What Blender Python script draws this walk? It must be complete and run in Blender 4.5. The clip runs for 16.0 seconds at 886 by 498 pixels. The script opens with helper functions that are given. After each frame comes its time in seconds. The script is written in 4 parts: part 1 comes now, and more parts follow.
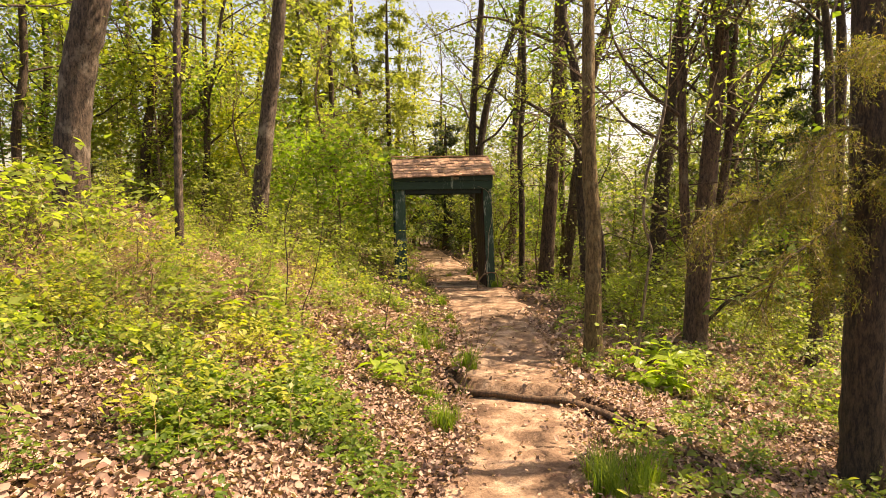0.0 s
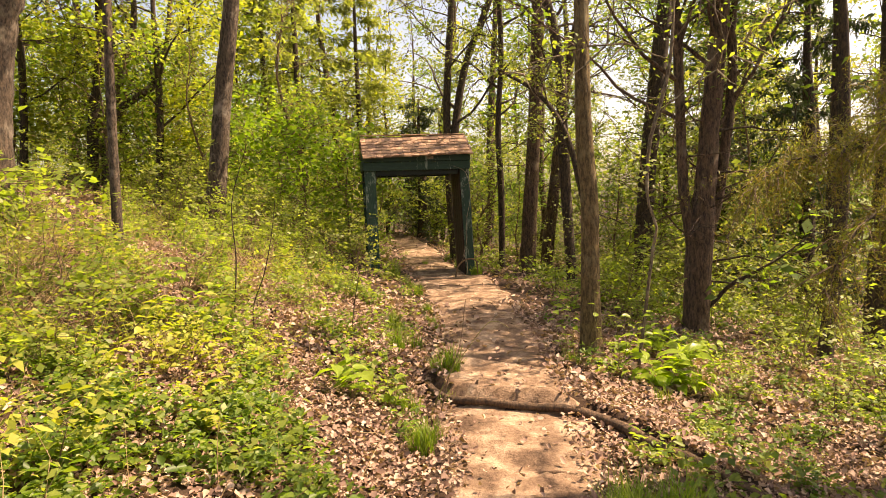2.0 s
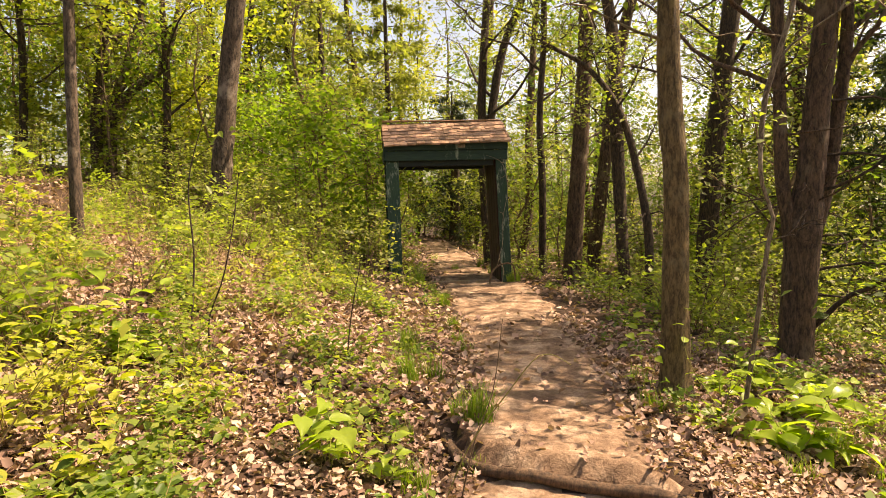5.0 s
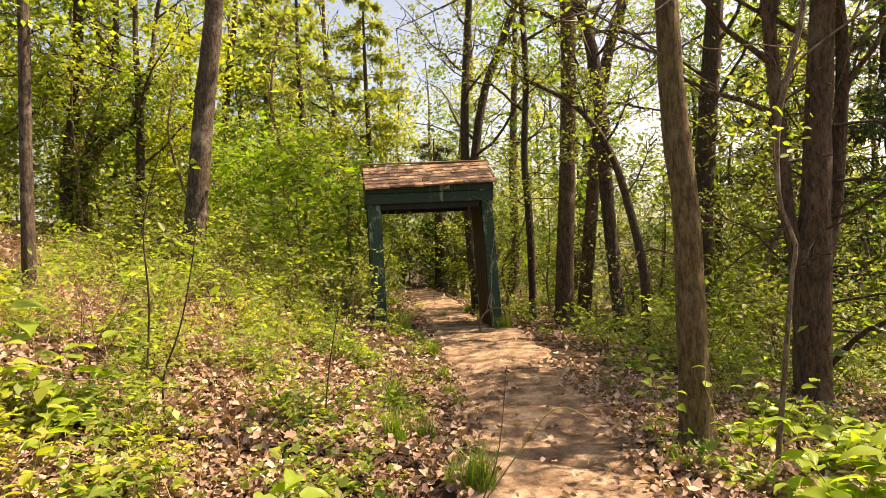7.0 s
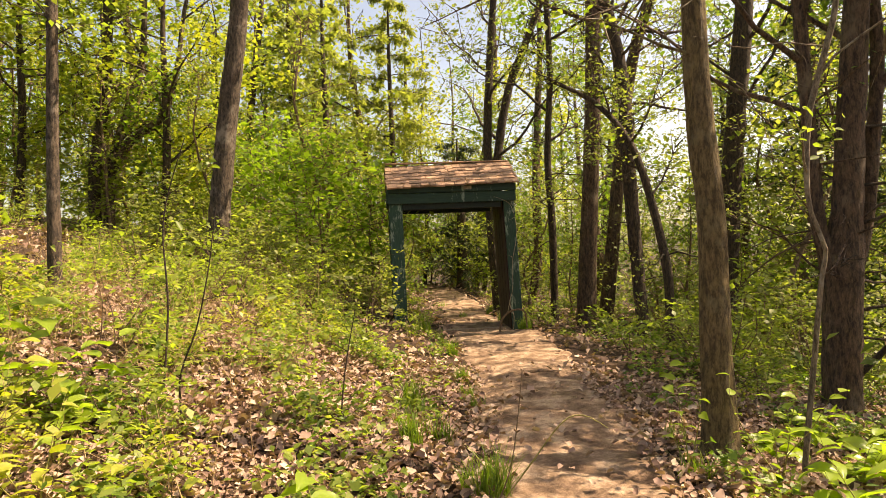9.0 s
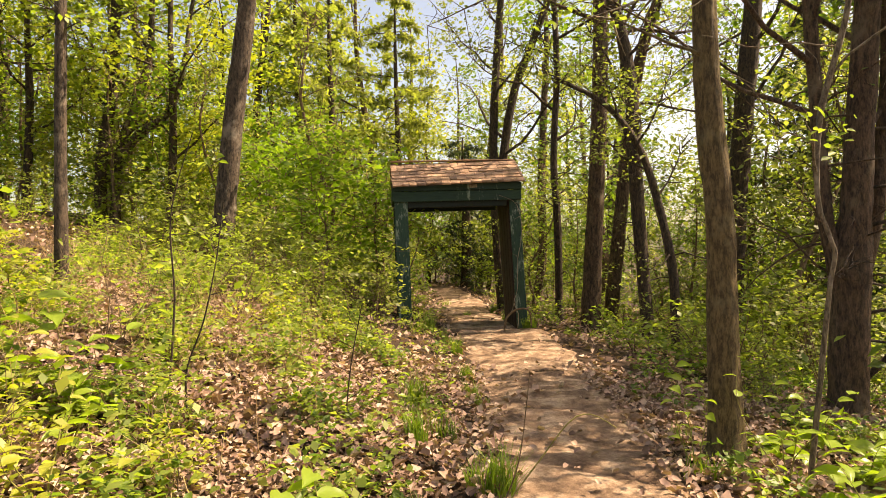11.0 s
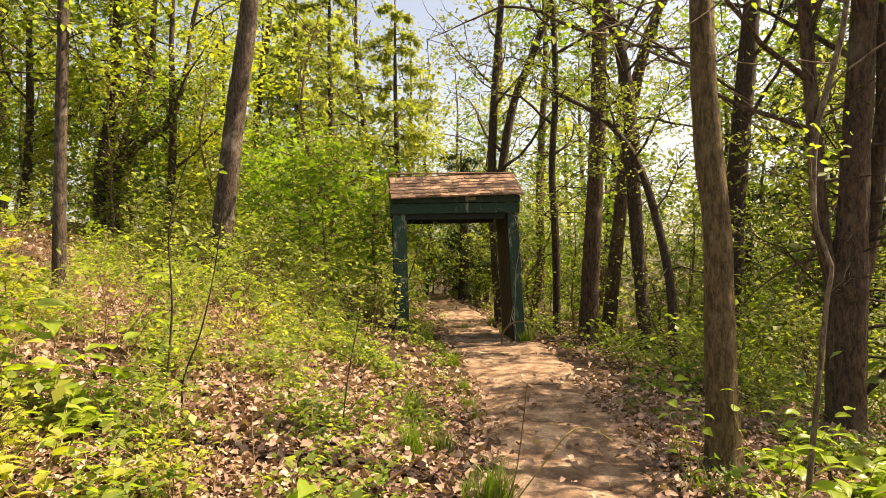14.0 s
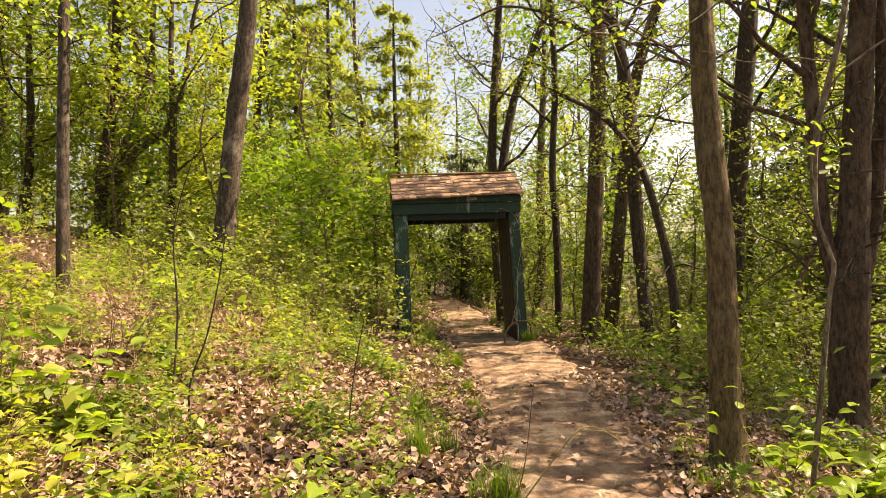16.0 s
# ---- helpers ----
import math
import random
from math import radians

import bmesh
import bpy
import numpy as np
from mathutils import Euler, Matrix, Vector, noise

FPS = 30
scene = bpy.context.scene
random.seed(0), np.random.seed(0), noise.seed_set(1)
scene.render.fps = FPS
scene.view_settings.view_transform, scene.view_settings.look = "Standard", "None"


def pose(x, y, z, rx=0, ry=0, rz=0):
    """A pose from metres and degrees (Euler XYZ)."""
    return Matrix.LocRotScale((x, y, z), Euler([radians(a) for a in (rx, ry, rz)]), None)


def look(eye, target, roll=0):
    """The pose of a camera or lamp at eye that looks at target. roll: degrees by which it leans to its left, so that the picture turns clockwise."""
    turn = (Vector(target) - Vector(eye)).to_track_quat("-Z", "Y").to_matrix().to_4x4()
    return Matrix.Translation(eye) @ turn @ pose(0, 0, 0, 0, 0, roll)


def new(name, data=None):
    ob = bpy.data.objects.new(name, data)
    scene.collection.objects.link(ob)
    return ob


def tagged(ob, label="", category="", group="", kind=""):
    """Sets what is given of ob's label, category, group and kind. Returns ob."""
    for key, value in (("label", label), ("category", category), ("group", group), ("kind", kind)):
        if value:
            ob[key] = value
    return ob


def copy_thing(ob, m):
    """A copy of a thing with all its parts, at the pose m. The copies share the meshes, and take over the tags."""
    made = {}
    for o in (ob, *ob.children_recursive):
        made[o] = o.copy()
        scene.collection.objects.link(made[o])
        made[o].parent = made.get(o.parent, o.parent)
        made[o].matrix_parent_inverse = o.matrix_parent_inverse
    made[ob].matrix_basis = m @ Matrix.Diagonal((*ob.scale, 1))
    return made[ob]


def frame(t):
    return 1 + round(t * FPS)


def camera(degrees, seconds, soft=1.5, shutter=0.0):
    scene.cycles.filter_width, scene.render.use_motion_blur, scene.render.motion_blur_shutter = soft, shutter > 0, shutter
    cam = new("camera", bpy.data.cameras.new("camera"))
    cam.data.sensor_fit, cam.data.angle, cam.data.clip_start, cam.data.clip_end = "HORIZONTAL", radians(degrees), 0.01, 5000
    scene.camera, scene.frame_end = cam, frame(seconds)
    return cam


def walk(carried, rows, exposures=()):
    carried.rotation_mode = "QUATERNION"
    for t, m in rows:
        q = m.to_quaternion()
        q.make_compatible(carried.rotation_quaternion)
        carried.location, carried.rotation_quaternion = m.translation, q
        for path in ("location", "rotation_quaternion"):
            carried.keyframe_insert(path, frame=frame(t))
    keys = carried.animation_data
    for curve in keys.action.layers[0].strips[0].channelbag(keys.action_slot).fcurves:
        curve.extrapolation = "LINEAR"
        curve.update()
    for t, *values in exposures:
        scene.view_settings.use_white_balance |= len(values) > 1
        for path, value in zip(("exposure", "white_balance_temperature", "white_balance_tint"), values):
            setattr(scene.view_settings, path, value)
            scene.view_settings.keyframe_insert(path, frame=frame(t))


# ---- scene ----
cam = camera(69.3, 16.0, soft=0.5)
PATH = [
    (0, (0.354, 0.008, 1.795), (0.050, 1.981, 1.673), 0.03),
    (0.5, (0.319, 0.141, 1.737), (0.003, 2.108, 1.563), -0.53),
    (1, (0.237, 0.441, 1.704), (-0.044, 2.413, 1.525), -2.17),
    (1.5, (0.199, 0.733, 1.683), (-0.014, 2.711, 1.470), -0.97),
    (2, (0.207, 1.042, 1.669), (-0.022, 3.022, 1.510), -0.99),
    (2.5, (0.143, 1.385, 1.614), (-0.193, 3.351, 1.477), -0.44),
    (3, (0.085, 1.821, 1.579), (-0.201, 3.791, 1.390), -1.34),
    (3.5, (0.074, 2.120, 1.547), (-0.221, 4.092, 1.394), -1.39),
    (4, (0.095, 2.411, 1.527), (-0.207, 4.384, 1.416), -0.34),
    (4.2, (0.076, 2.506, 1.521), (-0.255, 4.474, 1.381), -0.33),
    (6.3, (0.016, 3.212, 1.323), (-0.309, 5.183, 1.24), -0.8),
    (6.5, (-0.015, 3.257, 1.328), (-0.319, 5.233, 1.286), -1.1),
    (7, (-0.062, 3.334, 1.349), (-0.348, 5.313, 1.364), -2.0),
    (7.5, (-0.032, 3.354, 1.354), (-0.353, 5.328, 1.349), -1.3),
    (8, (-0.021, 3.364, 1.35), (-0.387, 5.33, 1.347), -1.9),
    (8.5, (-0.027, 3.38, 1.352), (-0.399, 5.345, 1.365), -1.6),
    (9, (-0.036, 3.389, 1.357), (-0.393, 5.357, 1.374), -1.4),
    (9.2, (-0.031, 3.391, 1.359), (-0.39, 5.358, 1.393), -1.2),
    (11.5, (-0.064, 3.394, 1.348), (-0.43, 5.36, 1.358), -0.7),
    (12, (-0.065, 3.394, 1.347), (-0.417, 5.363, 1.376), -0.5),
    (12.5, (-0.098, 3.337, 1.351), (-0.455, 5.305, 1.378), -0.6),
    (13, (-0.093, 3.358, 1.358), (-0.444, 5.326, 1.4), -0.5),
    (13.5, (-0.071, 3.372, 1.36), (-0.42, 5.341, 1.397), -0.6),
    (14, (-0.059, 3.385, 1.35), (-0.421, 5.351, 1.401), -0.3),
    (14.5, (-0.06, 3.378, 1.357), (-0.43, 5.343, 1.41), -0.7),
    (15, (-0.062, 3.374, 1.357), (-0.432, 5.338, 1.41), -0.7),
    (15.5, (-0.071, 3.359, 1.354), (-0.43, 5.326, 1.4), -0.7),
    (16, (-0.074, 3.361, 1.361), (-0.438, 5.327, 1.411), -1.0),
]
walk(cam, [(t, look(eye, target, roll)) for t, eye, target, roll in PATH], [(0.0, 1.32, 9400, 24), (5.0, 1.32, 9400, 23), (7.0, 1.3, 9200, 19), (16.0, 1.3, 9100, 18)])

# ---- light ----
SUN_AZ, SUN_EL = radians(68), radians(57)
world = bpy.data.worlds.new("sky")
scene.world = world
world.use_nodes = True
_nt = world.node_tree
_bg = _nt.nodes["Background"]
_sky = _nt.nodes.new("ShaderNodeTexSky")
_sky.sky_type, _sky.sun_disc = "NISHITA", False
_sky.sun_elevation, _sky.sun_rotation = SUN_EL, SUN_AZ
_sky.dust_density = 2.6
_nt.links.new(_sky.outputs[0], _bg.inputs[0])
_bg.inputs[1].default_value = 0.112
sun = new("sun", bpy.data.lights.new("sun", "SUN"))
sun.data.energy, sun.data.angle, sun.data.color = 5.0, radians(0.6), (1.0, 0.93, 0.80)
_to_sun = Vector((math.sin(SUN_AZ) * math.cos(SUN_EL), math.cos(SUN_AZ) * math.cos(SUN_EL), math.sin(SUN_EL)))
sun.matrix_world = look(_to_sun * 60, (0, 0, 0))


# ---- materials ----
def mat(name):
    m = bpy.data.materials.new(name)
    m.use_nodes = True
    nt = m.node_tree
    return m, nt, nt.nodes["Principled BSDF"], nt.nodes["Material Output"]


def nd(nt, kind, **inputs):
    n = nt.nodes.new(kind)
    for k, v in inputs.items():
        n.inputs[k.replace("_", " ")].default_value = v
    return n


def ramp(nt, fac, stops):
    r = nt.nodes.new("ShaderNodeValToRGB")
    el = r.color_ramp.elements
    while len(el) < len(stops):
        el.new(0.5)
    for e, (p, c) in zip(el, stops):
        e.position, e.color = p, (*c, 1)
    nt.links.new(fac, r.inputs[0])
    return r.outputs[0]


def mixc(nt, fac, a, b, mode="MIX"):
    n = nt.nodes.new("ShaderNodeMix")
    n.data_type, n.blend_type = "RGBA", mode
    for i, v in ((0, fac), (6, a), (7, b)):
        if isinstance(v, (int, float)):
            n.inputs[i].default_value = v
        elif isinstance(v, tuple):
            n.inputs[i].default_value = (*v, 1)
        else:
            nt.links.new(v, n.inputs[i])
    return n.outputs[2]


def bump(nt, bsdf, height, strength=0.5, distance=0.02):
    b = nd(nt, "ShaderNodeBump", Strength=strength, Distance=distance)
    nt.links.new(height, b.inputs["Height"])
    nt.links.new(b.outputs[0], bsdf.inputs["Normal"])


def tex(nt, scale, detail=4.0, stretch=(1, 1, 1), rough=0.6):
    tc = nt.nodes.new("ShaderNodeTexCoord")
    mp = nt.nodes.new("ShaderNodeMapping")
    mp.inputs["Scale"].default_value = stretch
    nt.links.new(tc.outputs["Object"], mp.inputs[0])
    n = nd(nt, "ShaderNodeTexNoise", Scale=scale, Detail=detail, Roughness=rough)
    nt.links.new(mp.outputs[0], n.inputs["Vector"])
    return n.outputs[0]


def leaf_material(name, stops, trans=0.45, rough=0.45):
    """Thin leaf: every leaf has its own shade, and lets part of the light through."""
    m, nt, b, out = mat(name)
    geo = nt.nodes.new("ShaderNodeNewGeometry")
    col = ramp(nt, geo.outputs["Random Per Island"], stops)
    patch = tex(nt, 0.8, 2.0)
    col = mixc(nt, mixc(nt, 0.55, (0, 0, 0), patch, "MIX"), col, stops[len(stops) // 2][1])
    nt.links.new(col, b.inputs["Base Color"])
    b.inputs["Roughness"].default_value = rough
    b.inputs["Specular IOR Level"].default_value = 0.35
    t = nt.nodes.new("ShaderNodeBsdfTranslucent")
    tcol = mixc(nt, 1.0, col, (1.6, 1.75, 0.72), "MULTIPLY")
    nt.links.new(tcol, t.inputs[0])
    mx = nt.nodes.new("ShaderNodeMixShader")
    mx.inputs[0].default_value = trans
    nt.links.new(b.outputs[0], mx.inputs[1])
    nt.links.new(t.outputs[0], mx.inputs[2])
    nt.links.new(mx.outputs[0], out.inputs[0])
    return m


def bark_material(name, dark, light, lichen=None, scale=9.0, deep=0.02):
    m, nt, b, _ = mat(name)
    ridge = tex(nt, scale * 1.9, 8.0, (1, 1, 0.3), 0.8)
    col = ramp(nt, ridge, [(0.42, dark), (0.6, light)])
    if lichen:
        spots = tex(nt, 3.2, 5.0, (1, 1, 0.7), 0.7)
        fac = ramp(nt, spots, [(0.54, (0, 0, 0)), (0.68, (0.75, 0.75, 0.75))])
        col = mixc(nt, fac, col, lichen)
    nt.links.new(col, b.inputs["Base Color"])
    b.inputs["Roughness"].default_value = 0.9
    bump(nt, b, ridge, 0.9, deep)
    return m


def wood_material(name, dark, light, wear=None, wear_at=0.6, rough=0.75, stretch=(8, 8, 0.8)):
    m, nt, b, _ = mat(name)
    grain = tex(nt, 6.0, 5.0, stretch, 0.65)
    col = ramp(nt, grain, [(0.3, dark), (0.7, light)])
    info = nt.nodes.new("ShaderNodeObjectInfo")
    shade = ramp(nt, info.outputs["Random"], [(0.0, (0.5, 0.48, 0.46)), (0.5, (0.95, 0.93, 0.9)), (1.0, (1.35, 1.3, 1.25))])
    col = mixc(nt, 1.0, col, shade, "MULTIPLY")
    if wear:
        w = tex(nt, 5.0, 6.0, (1.6, 1.6, 0.5), 0.75)
        fac = ramp(nt, w, [(wear_at, (0, 0, 0)), (wear_at + 0.07, (1, 1, 1))])
        col = mixc(nt, fac, col, wear)
    nt.links.new(col, b.inputs["Base Color"])
    b.inputs["Roughness"].default_value = rough
    bump(nt, b, grain, 0.5, 0.006)
    return m


SPRING = leaf_material("spring_leaf", [(0.0, (0.088, 0.13, 0.025)), (0.35, (0.158, 0.22, 0.042)), (0.7, (0.232, 0.285, 0.061)), (1.0, (0.33, 0.335, 0.105))], 0.55)
GREEN = leaf_material("green_leaf", [(0.0, (0.055, 0.105, 0.025)), (0.5, (0.11, 0.18, 0.032)), (1.0, (0.2, 0.27, 0.052))], 0.52)
FAR_LEAF = leaf_material("far_leaf", [(0.0, (0.078, 0.1, 0.035)), (0.5, (0.155, 0.185, 0.052)), (1.0, (0.285, 0.29, 0.105))], 0.56)
YELLOW = leaf_material("yellow_leaf", [(0.0, (0.185, 0.22, 0.035)), (0.5, (0.295, 0.315, 0.052)), (1.0, (0.42, 0.40, 0.088))], 0.45)
BROAD = leaf_material("broad_leaf", [(0.0, (0.15, 0.24, 0.03)), (0.6, (0.24, 0.33, 0.05)), (1.0, (0.33, 0.4, 0.08))], 0.5, 0.35)
NEEDLE = leaf_material("cedar_needle", [(0.0, (0.07, 0.085, 0.02)), (0.5, (0.14, 0.15, 0.03)), (0.8, (0.2, 0.18, 0.04)), (1.0, (0.3, 0.17, 0.06))], 0.4)
DARK_NEEDLE = leaf_material("pine_needle", [(0.0, (0.022, 0.04, 0.02)), (0.6, (0.045, 0.07, 0.03)), (1.0, (0.075, 0.1, 0.035))], 0.2)
FEATHER = leaf_material("feathery_needle", [(0.0, (0.12, 0.145, 0.04)), (0.5, (0.22, 0.245, 0.07)), (1.0, (0.34, 0.35, 0.11))], 0.55)
BRIGHT = leaf_material("bright_leaf", [(0.0, (0.09, 0.16, 0.021)), (0.5, (0.145, 0.235, 0.035)), (1.0, (0.24, 0.33, 0.052))], 0.55)
GRASS = leaf_material("grass_blade", [(0.0, (0.07, 0.13, 0.018)), (0.6, (0.14, 0.22, 0.03)), (1.0, (0.27, 0.3, 0.06))], 0.4)
LITTER = leaf_material("dead_leaf", [(0.0, (0.06, 0.03, 0.02)), (0.25, (0.16, 0.088, 0.065)), (0.5, (0.35, 0.225, 0.175)), (0.8, (0.43, 0.3, 0.23)), (1.0, (0.57, 0.45, 0.36))], 0.12, 0.7)
DRY = leaf_material("dry_stalk", [(0.0, (0.20, 0.12, 0.06)), (0.5, (0.36, 0.25, 0.13)), (1.0, (0.52, 0.40, 0.24))], 0.1, 0.8)

BARK_TAN = bark_material("tan_bark", (0.065, 0.042, 0.018), (0.25, 0.175, 0.08), (0.25, 0.21, 0.12), 17, 0.04)
BARK_GREY = bark_material("grey_bark", (0.026, 0.018, 0.012), (0.16, 0.112, 0.078), (0.36, 0.3, 0.24), 13, 0.05)
BARK_DARK = bark_material("dark_bark", (0.022, 0.015, 0.01), (0.1, 0.066, 0.042), None, 16, 0.03)
BARK_RED = bark_material("reddish_bark", (0.035, 0.02, 0.012), (0.16, 0.098, 0.06), (0.2, 0.15, 0.1), 14, 0.03)
BARK_PALE = bark_material("pale_bark", (0.14, 0.105, 0.07), (0.36, 0.3, 0.22), (0.55, 0.5, 0.42), 14, 0.008)
BARK_SAP = bark_material("sapling_bark", (0.07, 0.05, 0.032), (0.24, 0.185, 0.125), (0.46, 0.41, 0.33), 22, 0.006)
TWIG = bark_material("twig_bark", (0.09, 0.055, 0.03), (0.22, 0.15, 0.09), None, 20, 0.004)
STALK = bark_material("green_stalk", (0.16, 0.15, 0.04), (0.34, 0.29, 0.1), None, 20, 0.003)

GREEN_PAINT = wood_material("weathered_green_paint", (0.007, 0.028, 0.017), (0.02, 0.058, 0.036), (0.2, 0.25, 0.2), 0.54)
GREEN_BEAM = wood_material("weathered_green_paint_beam", (0.007, 0.028, 0.017), (0.02, 0.058, 0.036), (0.2, 0.25, 0.2), 0.585, 0.75, (0.8, 8, 8))
DARK_PAINT = wood_material("dark_green_paint", (0.006, 0.014, 0.010), (0.014, 0.03, 0.02))
BROWN_WOOD = wood_material("reddish_brown_boards", (0.02, 0.009, 0.007), (0.05, 0.021, 0.015))
SHINGLE = wood_material("cedar_shingle", (0.22, 0.12, 0.075), (0.5, 0.33, 0.23), (0.13, 0.07, 0.045), 0.6, 0.85, (9, 0.9, 9))
OLD_WOOD = wood_material("old_grey_wood", (0.10, 0.07, 0.05), (0.25, 0.18, 0.12))


def soil_material(name, stops, big, fine_strength):
    m, nt, b, _ = mat(name)
    large = tex(nt, big, 5.0, (1, 1, 1), 0.65)
    col = ramp(nt, large, stops)
    fine = tex(nt, 38.0, 6.0, (1, 1, 1), 0.75)
    speck = ramp(nt, fine, [(0.3, (0.62, 0.58, 0.55)), (0.55, (1, 1, 1)), (0.75, (1.25, 1.22, 1.18))])
    col = mixc(nt, 1.0, col, speck, "MULTIPLY")
    nt.links.new(col, b.inputs["Base Color"])
    b.inputs["Roughness"].default_value = 0.95
    b.inputs["Specular IOR Level"].default_value = 0.2
    mid = tex(nt, 9.0, 8.0, (1, 1, 1), 0.7)
    bump(nt, b, mid, fine_strength, 0.035)
    return m


FOREST_SOIL = soil_material("forest_soil", [(0.3, (0.028, 0.017, 0.011)), (0.55, (0.06, 0.036, 0.024)), (0.75, (0.12, 0.075, 0.05))], 2.2, 0.9)
PATH_SOIL = soil_material("trodden_earth", [(0.34, (0.1, 0.062, 0.042)), (0.5, (0.24, 0.158, 0.106)), (0.64, (0.43, 0.315, 0.225))], 3.4, 1.0)


# ---- mesh helpers ----
def quads(name, v, f, material, parent=None, label="", smooth=False, kind=""):
    """One mesh object out of arrays of vertices and four-cornered faces."""
    v, f = np.asarray(v, np.float32), np.asarray(f, np.int32)
    me = bpy.data.meshes.new(name)
    me.vertices.add(len(v))
    me.vertices.foreach_set("co", v.ravel())
    me.loops.add(f.size)
    me.loops.foreach_set("vertex_index", f.ravel())
    me.polygons.add(len(f))
    me.polygons.foreach_set("loop_start", np.arange(0, f.size, 4, dtype=np.int32))
    if smooth:
        me.polygons.foreach_set("use_smooth", np.ones(len(f), bool))
    me.materials.append(material)
    me.update(calc_edges=True)
    me.validate()
    ob = new(name, me)
    ob.parent = parent
    return tagged(ob, label, kind=kind)


def part(name, bm, material, parent=None, label=""):
    me = bpy.data.meshes.new(name)
    bm.to_mesh(me)
    bm.free()
    me.materials.append(material)
    ob = new(name, me)
    ob.parent = parent
    return tagged(ob, label)


def join(pieces):
    vs, fs, n = [], [], 0
    for v, f in pieces:
        vs.append(v)
        fs.append(f + n)
        n += len(v)
    return np.concatenate(vs), np.concatenate(fs)


def spline(pts, step):
    """Points and radii along a smooth curve through the given (x, y, z, r)."""
    p = np.array(pts, float)
    out = []
    for i in range(len(p) - 1):
        a, b, c, d = p[max(i - 1, 0)], p[i], p[i + 1], p[min(i + 2, len(p) - 1)]
        n = max(2, int(np.linalg.norm(c[:3] - b[:3]) / step))
        for t in np.arange(n) / n:
            out.append(0.5 * (2 * b + (c - a) * t + (2 * a - 5 * b + 4 * c - d) * t * t + (3 * b - a - 3 * c + d) * t ** 3))
    out.append(p[-1])
    return np.array(out)


def tube(pts, sides=8, rng=None, rough=0.0):
    """A tapering limb through (x, y, z, r)."""
    p = np.asarray(pts, float)
    c, r = p[:, :3], np.maximum(p[:, 3], 0.0008)
    tan = np.gradient(c, axis=0)
    tan /= np.linalg.norm(tan, axis=1, keepdims=True) + 1e-9
    ref = np.where(np.abs(tan[:, 2:3]) > 0.9, [[1.0, 0, 0]], [[0, 0, 1.0]])
    u = np.cross(ref, tan)
    u /= np.linalg.norm(u, axis=1, keepdims=True) + 1e-9
    for i in range(1, len(u)):
        w = u[i - 1] - tan[i] * np.dot(u[i - 1], tan[i])
        u[i] = w / (np.linalg.norm(w) + 1e-9)
    w = np.cross(tan, u)
    a = np.arange(sides) * 2 * math.pi / sides
    rr = r[:, None] * np.ones(sides)
    if rng is not None and rough:
        rr = rr * (1 + rough * rng.standard_normal(rr.shape))
    v = c[:, None] + rr[..., None] * (np.cos(a)[:, None] * u[:, None] + np.sin(a)[:, None] * w[:, None])
    n = len(p)
    i, j = np.meshgrid(np.arange(n - 1), np.arange(sides), indexing="ij")
    k = (j + 1) % sides
    f = np.stack([i * sides + j, i * sides + k, (i + 1) * sides + k, (i + 1) * sides + j], -1).reshape(-1, 4)
    return v.reshape(-1, 3), f


def leaves(pts, size, rng, flat=0.0, aspect=0.55, spread=0.35, fine=False, droop=0.0, rag=0.0, curl=0.10, blunt=0.0):
    """Folded leaf blades at the points; flat draws them level, droop hangs them."""
    p = np.asarray(pts, float)
    n = len(p)
    nrm = rng.standard_normal((n, 3))
    nrm[:, 2] = np.abs(nrm[:, 2]) + flat
    nrm /= np.linalg.norm(nrm, axis=1, keepdims=True)
    a = rng.standard_normal((n, 3))
    a[:, 2] -= droop
    a -= nrm * np.sum(a * nrm, axis=1, keepdims=True)
    a /= np.linalg.norm(a, axis=1, keepdims=True) + 1e-9
    b = np.cross(nrm, a)
    ln = size * (1 + spread * rng.standard_normal(n)).clip(0.4, 1.8)
    ln = ln[:, None]
    wd = ln * aspect * 0.5
    up = nrm * ln * curl
    if not fine:
        v = np.stack([p, p + a * ln * 0.45 + b * wd + up, p + a * ln, p + a * ln * 0.45 - b * wd + up], 1)
        if rag:
            v = v + rng.standard_normal(v.shape) * (ln * rag)[:, None]
        return v.reshape(-1, 3), np.arange(n * 4).reshape(n, 4)
    tip = p + a * ln - nrm * ln * 0.12
    v = np.stack([p, p + a * ln * (0.3 - blunt) + b * wd + up, p + a * ln * (0.68 + blunt) + b * wd * (0.75 + blunt) + up * 0.6, tip,
                  p + a * ln * (0.68 + blunt) - b * wd * (0.75 + blunt) + up * 0.6, p + a * ln * (0.3 - blunt) - b * wd + up], 1)
    if rag:
        v = v + rng.standard_normal(v.shape) * (ln * rag)[:, None]
    k = np.arange(n)[:, None] * 6
    return v.reshape(-1, 3), np.concatenate([k + [0, 1, 2, 3], k + [0, 3, 4, 5]])


def sprays_of(centres, n, per, radius, rng, level=0.3):
    """n leaf places, gathered in loose level sprays round some of the centres."""
    c = np.asarray(centres, float)
    k = max(1, n // per)
    hub = c[rng.integers(0, len(c), k)] + rng.standard_normal((k, 3)) * radius * 0.7
    tilt = rng.standard_normal((k, 2)) * 0.22
    d = rng.standard_normal((k, per, 2)) * radius
    z = (d * tilt[:, None]).sum(-1) + rng.standard_normal((k, per)) * radius * level
    return (hub[:, None] + np.concatenate([d, z[..., None]], -1)).reshape(-1, 3)


